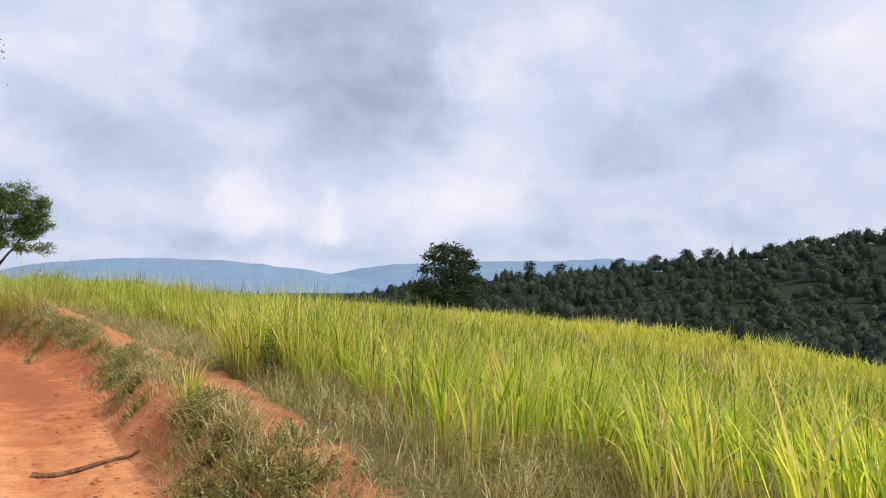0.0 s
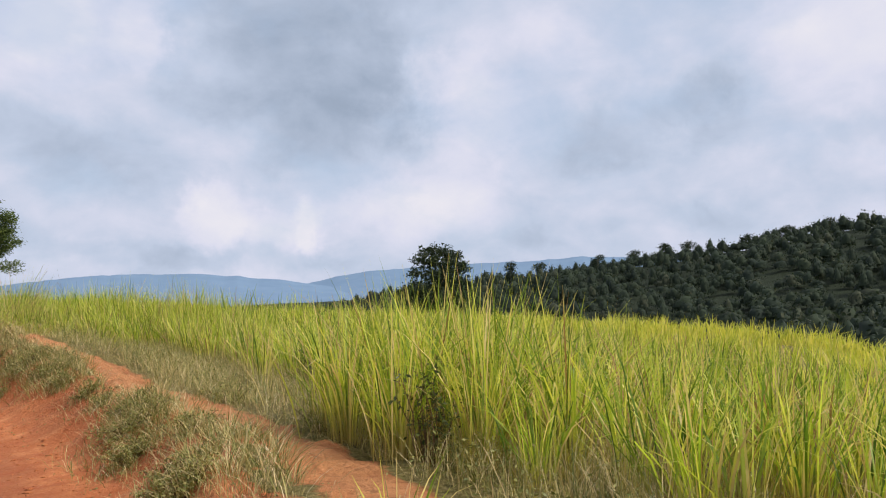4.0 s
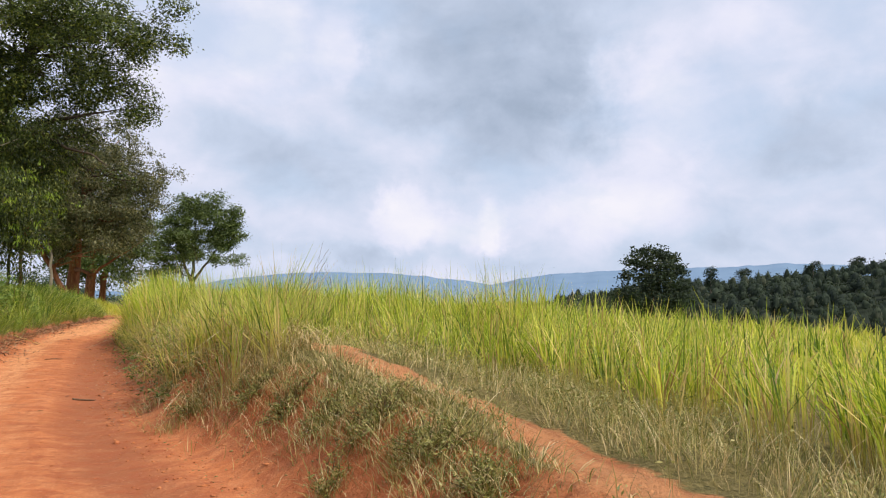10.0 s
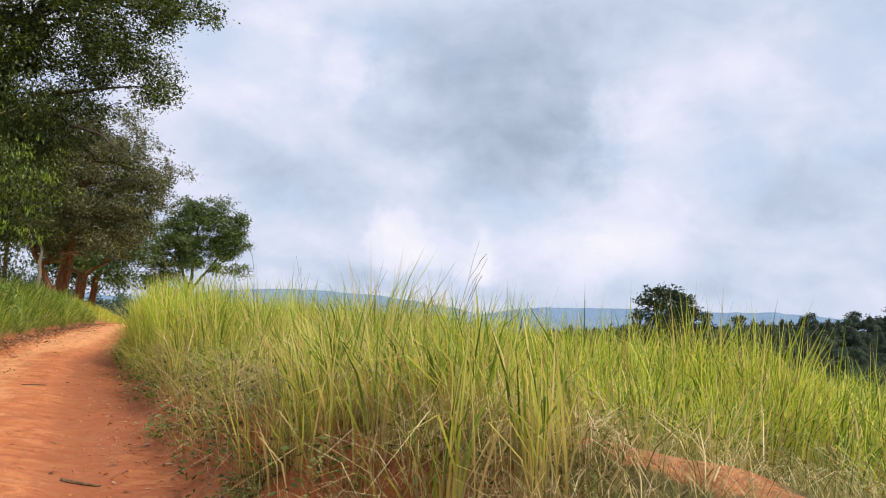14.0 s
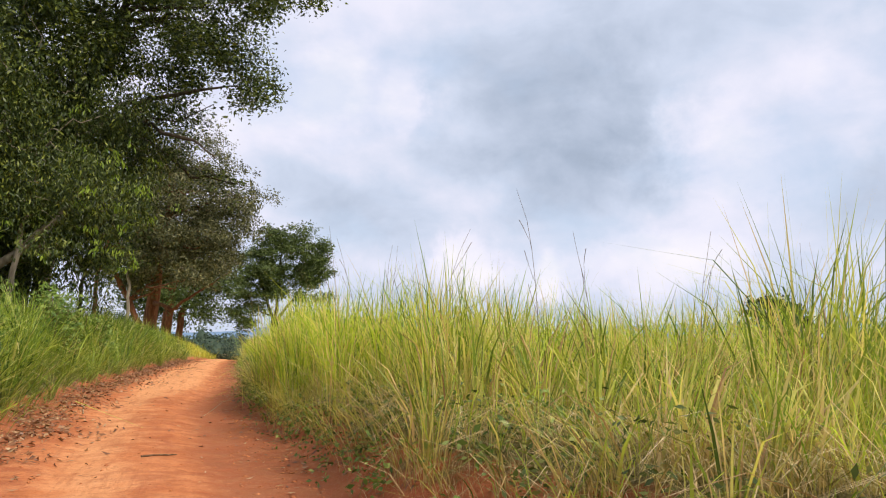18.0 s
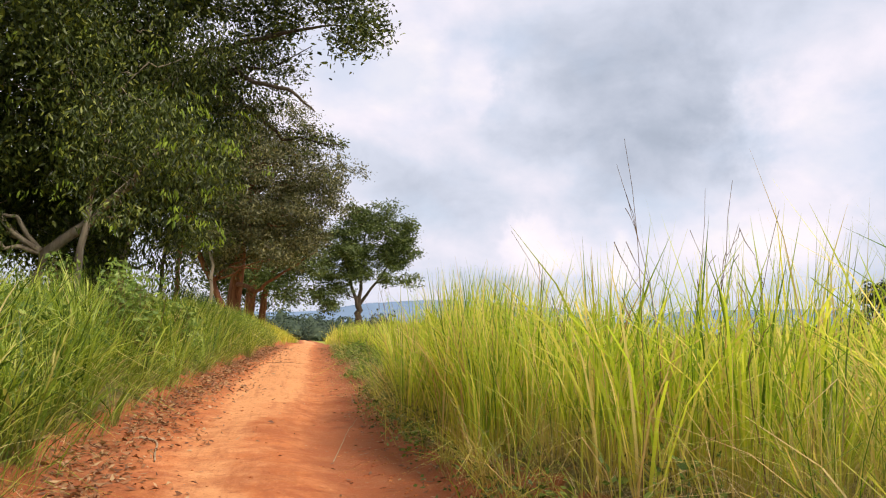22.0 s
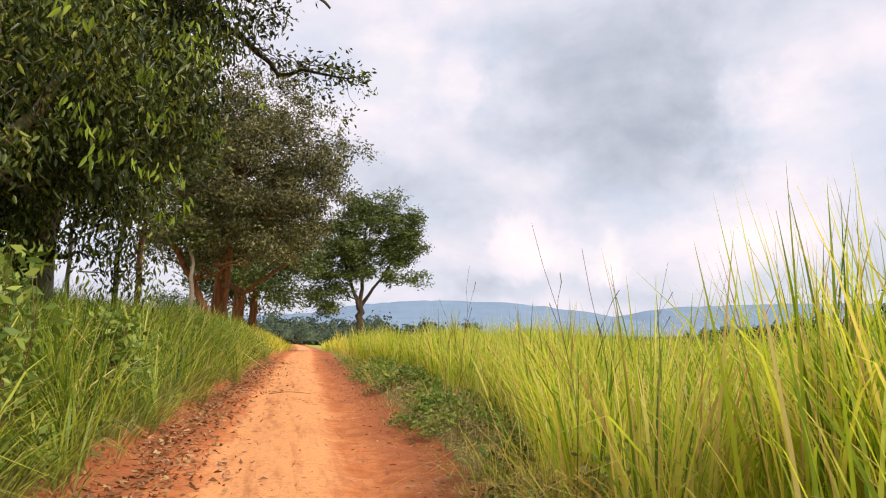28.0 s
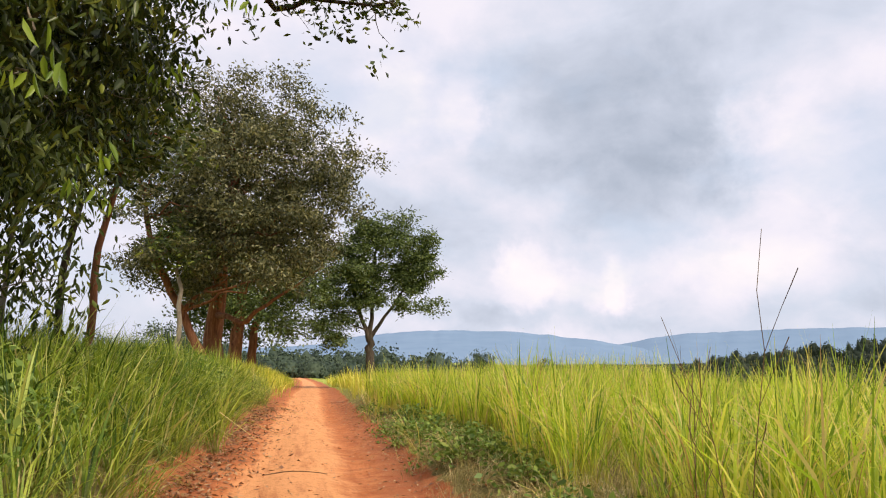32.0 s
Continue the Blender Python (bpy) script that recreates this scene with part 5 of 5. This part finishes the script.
# leafy weeds that hang on the bare bank
tuft_spots = []
for (x, y, w, k) in ((3.62, 11.9, 0.42, 70), (3.55, 11.3, 0.32, 50), (3.75, 12.5, 0.30, 44), (3.85, 10.6, 0.22, 30), (3.4, 9.7, 0.26, 46), (3.3, 9.05, 0.2, 34), (3.35, 6.6, 0.30, 54), (3.25, 6.1, 0.26, 40), (3.15, 8.2, 0.14, 16), (4.75, 12.4, 0.35, 30), (4.8, 10.2, 0.3, 26),
                     (3.2, 5.4, 0.3, 50), (3.1, 4.7, 0.3, 50), (3.25, 4.1, 0.3, 46), (3.05, 3.6, 0.3, 46), (3.6, 4.9, 0.25, 34), (2.95, 5.1, 0.2, 26),
                     (3.5, 16.2, 0.32, 56), (3.35, 16.9, 0.32, 56), (3.6, 15.6, 0.22, 36), (3.2, 17.6, 0.3, 46), (2.95, 18.4, 0.3, 40), (3.7, 14.4, 0.2, 22), (3.7, 13.5, 0.22, 24), (2.75, 19.3, 0.4, 40), (2.3, 20.3, 0.4, 40), (2.1, 21.6, 0.4, 40), (2.95, 16.7, 0.15, 14), (2.75, 15.9, 0.12, 10)):
    plant("bank_weed", "low grey-green weed clump clinging to the red earth bank", x, y, k, 0.024, 12, HERB, rng, 0.2, STALK, (0.04, 0.2), w)
    tuft_spots += [(x + rng.normal(0, w * 0.55), y + rng.normal(0, w * 0.6)) for _ in range(k * 12)]
ts = np.array(tuft_spots)
n = len(ts)
ts = np.stack([ts[:, 0], ts[:, 1], land(ts[:, 0], ts[:, 1]) - 0.01], -1)
straw = rng.uniform(0, 1, n) < 0.4
for pick, word, mat in ((straw, "short straw-coloured grass tufts clinging to the red bank", GRASS_DRY), (~straw, "short grey-green grass tufts clinging to the red bank", TURF)):
    m = int(pick.sum())
    blades("bank_grass", word, ts[pick], rng.uniform(0.06, 0.27, m), rng.uniform(0.003, 0.007, m), rng.normal(0.4, 0.3, m), rng.uniform(0, 0.8, m), rng.uniform(0.1, 0.7, m), 3, mat, rng)


def tussock(label, x, y, hgt, count, reach, mat, rng):
    """A clump of long blades that rise from one root and arch over on all sides."""
    hd = rng.uniform(0, 6.28, count)
    rr = np.abs(rng.normal(0, reach, count))
    px, py = x + np.cos(hd) * rr, y + np.sin(hd) * rr
    arch = rng.uniform(0, 1, count) ** 1.4
    root = new("tussock")
    root.location = (x, y, at(x, y, 0.0))
    tagged(root, label, "grass tussock", "tussocks in the field")
    pts = np.stack([px - x, py - y, land(px, py) - 0.02 - root.location[2]], -1)
    ob = blades("blade_mass", "long green blades", pts, hgt * rng.uniform(0.55, 1.1, count), 0.006 + 0.010 * rng.uniform(0, 1, count), rng.normal(0.12, 0.06, count), 0.05 + 0.55 * arch, 0.02 + 0.5 * arch, 5, mat, rng, "", hd + rng.normal(0, 0.4, count))
    ob.parent = root
    return root


for (x, y, hgt, count, reach) in ((5.6, 5.9, 1.15, 90, 0.07), (5.35, 7.0, 1.0, 70, 0.08), (6.1, 6.85, 1.05, 80, 0.09), (5.05, 7.9, 0.9, 60, 0.08), (6.5, 5.0, 1.2, 90, 0.1), (4.9, 4.9, 0.95, 70, 0.08), (4.75, 8.95, 1.25, 130, 0.13), (4.7, 9.6, 1.25, 120, 0.13), (4.85, 10.2, 1.3, 120, 0.14), (5.2, 9.2, 1.45, 140, 0.15), (5.3, 9.9, 1.5, 140, 0.15), (5.1, 8.5, 1.35, 120, 0.14), (5.6, 8.9, 1.5, 140, 0.15), (5.75, 9.6, 1.55, 140, 0.15), (5.6, 8.2, 1.4, 110, 0.14), (5.9, 10.3, 1.5, 120, 0.15), (6.3, 14.2, 1.0, 80, 0.1), (3.32, 6.75, 0.6, 40, 0.04)):
    tussock("bright green tussock of long arching grass blades", x, y, hgt, count, reach, GRASS_LUSH if y < 8 else GRASS, rng)
# leafless-looking shrub among the tall grass
plant("field_shrub", "small dark leafy shrub in front of the tall grass", 4.8, 8.65, 24, 0.040, 6, SHRUB, rng, 0.2, None, (0.25, 0.7), 0.24, "shrub")
plant("field_shrub", "small dark leafy shrub among the tall grass", 6.5, 13.6, 34, 0.045, 7, SHRUB, rng, 0.2, None, (0.3, 0.75), 0.4, "shrub")
# broad-leaved weeds along both margins of the track
for (x, y, w, k) in ((1.5, 46.6, 0.45, 26), (1.95, 46.3, 0.4, 22), (1.7, 44.9, 0.4, 22), (1.6, 49.5, 0.5, 26), (1.4, 42.5, 0.35, 18), (-3.2, 41.5, 0.5, 30), (-3.5, 44.6, 0.5, 34), (-3.0, 46.8, 0.45, 30), (-2.8, 38.6, 0.45, 26), (-3.4, 36.2, 0.5, 30), (-3.0, 50.4, 0.5, 26), (-3.6, 48.5, 0.6, 34), (-2.7, 53.5, 0.4, 22), (1.8, 52.5, 0.45, 24), (1.35, 38.9, 0.3, 16), (-2.9, 43.0, 0.4, 24)):
    plant("broadleaf_weed", "broad-leaved green weed at the edge of the track", x, y, k, 0.085, 4, WEED_LEAF, rng, 0.1, None, (0.1, 0.4), w, aspect=0.55)
for (x, y, hgt) in ((-3.6, 40.4, 1.5), (-3.9, 41.6, 1.35), (-4.4, 39.6, 1.5), (-2.75, 38.4, 1.75), (-3.1, 38.9, 1.5), (-2.95, 37.8, 1.4), (-2.7, 41.8, 1.1)):
    plant("tall_weed", "tall leafy green weed under the shade tree", x, y, 26, 0.12, 5, WEED_LEAF, rng, 0.5, None, (0.9, hgt), 0.3, aspect=0.4)


def stalk(x, y, hgt, lean, head, mat, rng):
    """A tall dark seed stalk with a few thin side rays."""
    root = new("seed_stalk")
    zb = at(x, y, -0.02)
    root.location = (x, y, zb)
    tagged(root, "tall thin dark seed stalk rising out of the grass", "grass stalk", "seed stalks")
    top = np.array([math.cos(head) * lean, math.sin(head) * lean, hgt])
    main = limb_path((0, 0, 0), top, 0.0038, 0.0013, 9, rng, 0.0, 0.03)
    main[:, 0] -= math.cos(head) * lean * 0.5 * np.sin(np.linspace(0, np.pi, 9))
    co, qu = tube([main], 5)
    from_arrays("stem", co, qu, STALK, parent=root)
    for k in range(3):
        i = 4 + k
        a = head + rng.uniform(-1.2, 1.2)
        tip = main[i, :3] + np.array([math.cos(a) * 0.16, math.sin(a) * 0.16, 0.28]) * rng.uniform(0.6, 1.2)
        ray = limb_path(main[i, :3], tip, 0.002, 0.0012, 5, rng, 0.0, 0.05)
        ray[3:, 3] = 0.0026
        co, qu = tube([ray], 4)
        from_arrays("seed_head", co, qu, STALK, parent=root)
    return root


for (x, y, hgt, lean) in ((1.55, 29.7, 2.3, 0.15), (1.85, 30.1, 2.0, 0.3), (1.7, 31.0, 1.75, 0.55), (2.1, 29.9, 1.9, 0.1), (2.3, 30.4, 2.0, 0.2), (2.0, 29.2, 1.7, 0.4), (2.5, 30.8, 1.8, 0.3), (1.2, 40.4, 2.0, 0.12), (1.3, 40.7, 1.6, 0.3), (1.1, 40.5, 1.55, 0.25), (0.98, 36.7, 2.1, 0.3), (1.15, 36.9, 1.8, 0.5), (4.1, 23.2, 1.75, 0.2), (3.9, 22.6, 1.5, 0.2), (2.6, 26.5, 1.9, 0.2), (3.4, 27.2, 1.8, 0.2), (4.4, 27.0, 1.9, 0.1), (5.2, 26.6, 1.8, 0.2), (2.2, 27.6, 1.75, 0.3), (3.0, 33.5, 1.9, 0.2), (2.2, 38.0, 1.7, 0.2), (3.2, 44.0, 1.7, 0.3), (6.18, 3.11, 1.8, 0.08), (7.4, 2.2, 1.6, 0.3)):
    stalk(x, y, hgt, lean, rng.uniform(0, 6.28), STALK, rng)


DRYWOOD = bark_material("bleached_wood", [(0.3, (0.30, 0.20, 0.12)), (0.6, (0.48, 0.36, 0.23)), (0.8, (0.6, 0.48, 0.33))], 14.0)


def stick(label, pts, r, rng, name="stick", mat=None):
    """A dead stick or root that lies on the ground along pts."""
    p = np.array([(x, y, float(land(np.array([x]), np.array([y]))[0]) + r * 0.7) for x, y in pts])
    u = np.linspace(0, len(p) - 1, 16)
    q = np.stack([np.interp(u, np.arange(len(p)), p[:, k]) for k in range(3)] + [np.full(16, r)], -1)
    for _ in range(3):
        q[1:-1, :2] = (q[:-2, :2] + 2 * q[1:-1, :2] + q[2:, :2]) / 4
    q[1:-1, :2] += rng.normal(0, r * 0.15, (14, 2))
    q[:, 2] = land(q[:, 0], q[:, 1]) + r * 0.7
    q[:, 3] *= np.linspace(1.0, 0.45, len(q)) * rng.uniform(0.85, 1.15, len(q))
    base = q[0, :3].copy()
    q[:, :3] -= base
    co, qu = tube([q], 7)
    ob = from_arrays(name, co, qu, mat or STICK)
    ob.location = base
    ob.data.shade_smooth()
    return tagged(ob, label, "stick")


stick("brown dead branch lying on the orange track", [(2.1, 6.84), (2.35, 6.8), (2.6, 6.83), (2.95, 6.96)], 0.028, rng)
stick("short dark stick on the dirt track", [(0.79, 23.34), (0.95, 23.2), (1.09, 23.07)], 0.016, rng)
stick("pale dry reed leaning off the bank onto the track", [(0.14, 33.6), (0.35, 35.0), (0.6, 36.4)], 0.006, rng, "reed", DRYWOOD)
stick("thin brown stick on the dirt track", [(-0.35, 29.34), (-0.18, 29.45), (-0.03, 29.54)], 0.012, rng)
stick("pale curved root at the edge of the track", [(-1.9, 34.45), (-1.74, 34.3), (-1.64, 34.05), (-1.6, 33.65), (-1.52, 33.2)], 0.017, rng, "root", DRYWOOD)
stick("pale dry reeds on the bank", [(1.53, 28.49), (1.8, 29.2), (2.05, 29.9)], 0.007, rng, "reed", DRYWOOD)
# A thin stick added to stand for a crack in the track.
stick("thin dark crack across the track, built as a thin stick", [(-0.94, 47.31), (-0.54, 47.41), (-0.12, 47.3)], 0.008, rng)


def scatter(name, label, x, y, size, mat, rng, flat=0.5, category="soil"):
    """Small clods or leaves strewn over the ground, as one mass."""
    n = len(x)
    z = land(x, y)
    base = np.array([[1, 0, 0], [0, 1, 0], [-1, 0, 0], [0, -1, 0], [0, 0, 1], [0, 0, -0.6]], float)
    tri = np.array([[0, 1, 4], [1, 2, 4], [2, 3, 4], [3, 0, 4], [1, 0, 5], [2, 1, 5], [3, 2, 5], [0, 3, 5]])
    s = size[:, None, None] * rng.uniform(0.55, 1.3, (n, 6, 1))
    a = rng.uniform(0, 6.28, n)
    b = np.repeat(base[None], n, 0) * s * np.array([1, 0.75, flat])
    c, sn = np.cos(a)[:, None], np.sin(a)[:, None]
    co = np.stack([b[..., 0] * c - b[..., 1] * sn + x[:, None], b[..., 0] * sn + b[..., 1] * c + y[:, None], b[..., 2] + z[:, None]], -1).reshape(-1, 3)
    t = (np.arange(n)[:, None, None] * 6 + tri[None]).reshape(-1, 3)
    return tagged(from_arrays(name, co, t, mat), label, category, kind="stuff")


n = 5200
y = rng.uniform(3, 62, n)
w = np.concatenate([rng.beta(0.6, 3.0, n // 2), 1 - rng.beta(0.6, 3.0, n - n // 2)])
x = left_edge(y) - 0.25 + w * (right_edge(y) - left_edge(y) + 0.9)
nb = 2600
yb = rng.uniform(2, 24, nb)
xb = right_edge(yb) + rng.uniform(-0.1, 1.0, nb)
nc = 1500
yc = rng.uniform(2, 34, nc)
xc = right_edge(yc) + rng.normal(-0.1, 0.3, nc)
scatter("margin_clods", "lumps of trodden red earth at the foot of the bank", xc, yc, 0.014 + 0.036 * rng.uniform(0, 1, nc) ** 2.5, ROAD, rng, 0.32)
scatter("bank_clods", "crumbled lumps of red earth on the bank", xb, yb, rng.uniform(0.005, 0.022, nb) * rng.uniform(0.4, 1.2, nb), GROUND, rng)
scatter("clods", "small crumbs of red earth along the edges of the track", x, y, rng.uniform(0.006, 0.03, n) * rng.uniform(0.4, 1.2, n), ROAD, rng)
LITTER = leafy("leaf_litter", [(0.0, (0.12, 0.05, 0.025)), (0.6, (0.26, 0.12, 0.055)), (1.0, (0.46, 0.30, 0.16))], through_light=0.1)
n = 9500
y = 3 + 62 * rng.uniform(0, 1, n) ** 0.8
side = rng.uniform(0, 1, n)
wide = right_edge(y) - left_edge(y)
x = np.where(side < 0.62, left_edge(y) - 0.45 + np.abs(rng.normal(0, 0.42, n)) * 1.2, np.where(side < 0.95, right_edge(y) + 0.35 - np.abs(rng.normal(0, 0.34, n)), left_edge(y) + wide * rng.uniform(0, 1, n)))
x, y = x[y > 21], y[y > 21]
co, qu = leaves(np.stack([x, y, land(x, y)], -1), 1, 0.01, 0.075, rng, 0.0, 0.34)
co[:, 2] = land(co[:, 0], co[:, 1]) + 0.006 + 0.018 * rng.uniform(0, 1, len(co))
tagged(from_arrays("leaf_litter", co, qu, LITTER), "brown fallen leaves strewn along the edges of the track", "fallen leaves", kind="stuff")
n = 5200
y = rng.uniform(29, 60, n)
x = left_edge(y) - 0.15 + np.abs(rng.normal(0, 0.42, n)) + 0.5 * (vnoise(y * 0.9, y * 0, 181) - 0.5)
co, qu = leaves(np.stack([x, y, land(x, y)], -1), 1, 0.01, 0.085, rng, 0.0, 0.4)
co[:, 2] = land(co[:, 0], co[:, 1]) + 0.006 + 0.04 * rng.uniform(0, 1, len(co)) ** 2
tagged(from_arrays("leaf_litter", co, qu, LITTER), "thick band of curled red-brown leaves on the shaded margin of the track", "fallen leaves", kind="stuff")


def keep_low(x, y):
    d, dl = x - right_edge(y), left_edge(y) - x
    patchy = step((vnoise(x * 0.9, y * 0.5, 131) - 0.42) / 0.2)
    return np.where(d > 0, step((d - 0.1) / 0.2) * (1 - step((d - 1.3) / 0.6)) * step((y - 23) / 4) * np.interp(y, [36, 39], [0.6, 1.0]), 0.6 * step((dl - 0.35) / 0.2) * (1 - step((dl - 1.3) / 0.5))) * patchy


ro, vg, hd = tufts(-4.2, 3.4, 16, 60, 17, 1, 0.05, keep_low, rng)
ro[:, 2] += rng.uniform(0.06, 0.26, len(ro))
co, qu = leaves(ro, 24, 0.085, 0.06, rng, 0.1, 0.55)
tagged(from_arrays("margin_weeds", co, qu, WEED_LEAF), "low leafy green weeds along the margins of the track", "weeds", kind="stuff")


# dark weeds packed under the edge of the tall grass
def keep_foot(x, y):
    d = x - right_edge(y)
    return step((d - 0.02) / 0.15) * (1 - step((d - 0.65) / 0.4)) * step((y - 18.5) / 2) * (1 - step((y - 37) / 2)) * step((vnoise(x * 1.3, y * 0.9, 191) - 0.3) / 0.15)


ro, vg, hd = tufts(0.5, 3.4, 18, 39, 32, 1, 0.05, keep_foot, rng)
ro[:, 2] += rng.uniform(0.03, 0.34, len(ro))
co, qu = leaves(ro, 22, 0.09, 0.05, rng, 0.2, 0.45)
tagged(from_arrays("bank_foot_weeds", co, qu, FOOT_LEAF), "dark green leafy weeds packed below the tall grass", "weeds", kind="stuff")


# leafy undergrowth in the grass under the trees
def keep_under(x, y):
    dl = left_edge(y) - x
    return step((dl - 0.5) / 0.4) * step((vnoise(x * 0.7, y * 0.45, 141) - 0.34) / 0.15) * step((y - 31) / 3)


ro, vg, hd = tufts(-6.5, -2.2, 32, 58, 8, 6, 0.12, keep_under, rng)
ro[:, 2] += rng.uniform(0.15, 0.75, len(ro))
co, qu = leaves(ro, 9, 0.10, 0.10, rng, 0.3, 0.5)
tagged(from_arrays("undergrowth", co, qu, WEED_LEAF), "leafy green undergrowth in the grass below the trees", "undergrowth", kind="stuff")


# low herbs between the dry grass and the tall grass of the field
def keep_herb(x, y):
    d = x - right_edge(y)
    off = 1 - np.exp(-((x - footpath(y)) / np.interp(y, [15.5, 17], [0.45, 0.3])) ** 4) * (y < 21)
    return step((d - crest(y) * 0.7) / 0.3) * (1 - step((d - tall_start(y) - 1.0) / 0.8)) * off * step((vnoise(x * 1.6, y * 1.2, 151) - 0.34) / 0.15) * (1 - step((y - 24) / 2))


ro, vg, hd = tufts(2.8, 7.6, 0, 26, 15, 3, 0.1, keep_herb, rng)
n = len(ro)
stems = ro.copy()
ro[:, 2] += rng.uniform(0.04, 0.30, n)
co, qu = leaves(ro, 11, 0.07, 0.03, rng, 0.0, 0.4)
tagged(from_arrays("herbs", co, qu, HERB), "low grey-green herbs among the dry grass beside the trail", "herbs", kind="stuff")
stems = np.repeat(stems, 6, 0) + rng.normal(0, 1, (6 * n, 3)) * [0.07, 0.07, 0]
n = len(stems)
blades("herb_stems", "thin brown and green stems of the low herbs", stems, rng.uniform(0.12, 0.45, n), rng.uniform(0.002, 0.005, n), rng.normal(0.25, 0.2, n), rng.uniform(0, 0.5, n), rng.uniform(0, 0.4, n), 2, TURF, rng, "herbs")


# straw mats that hang off the crest of the right-hand bank
def keep_hang(x, y):
    d = x - right_edge(y)
    return step((d - 0.2) / 0.25) * (1 - step((d - 1.3) / 0.5)) * step((y - 18) / 2) * (1 - step((y - 27) / 4)) * step((vnoise(x * 1.2, y * 1.2, 171) - 0.3) / 0.2)


ro, vg, hd = tufts(1.2, 4.4, 14, 31, 16, 16, 0.1, keep_hang, rng)
n = len(ro)
blades("hanging_straw", "dry straw grass hanging over the red earth bank", ro, rng.uniform(0.25, 0.75, n) * vg, rng.uniform(0.004, 0.008, n), rng.normal(0.35, 0.2, n), rng.uniform(0.3, 1.0, n), rng.uniform(0.4, 1.1, n), 3, GRASS_DRY, rng, heading=np.pi + rng.normal(0, 0.9, n))
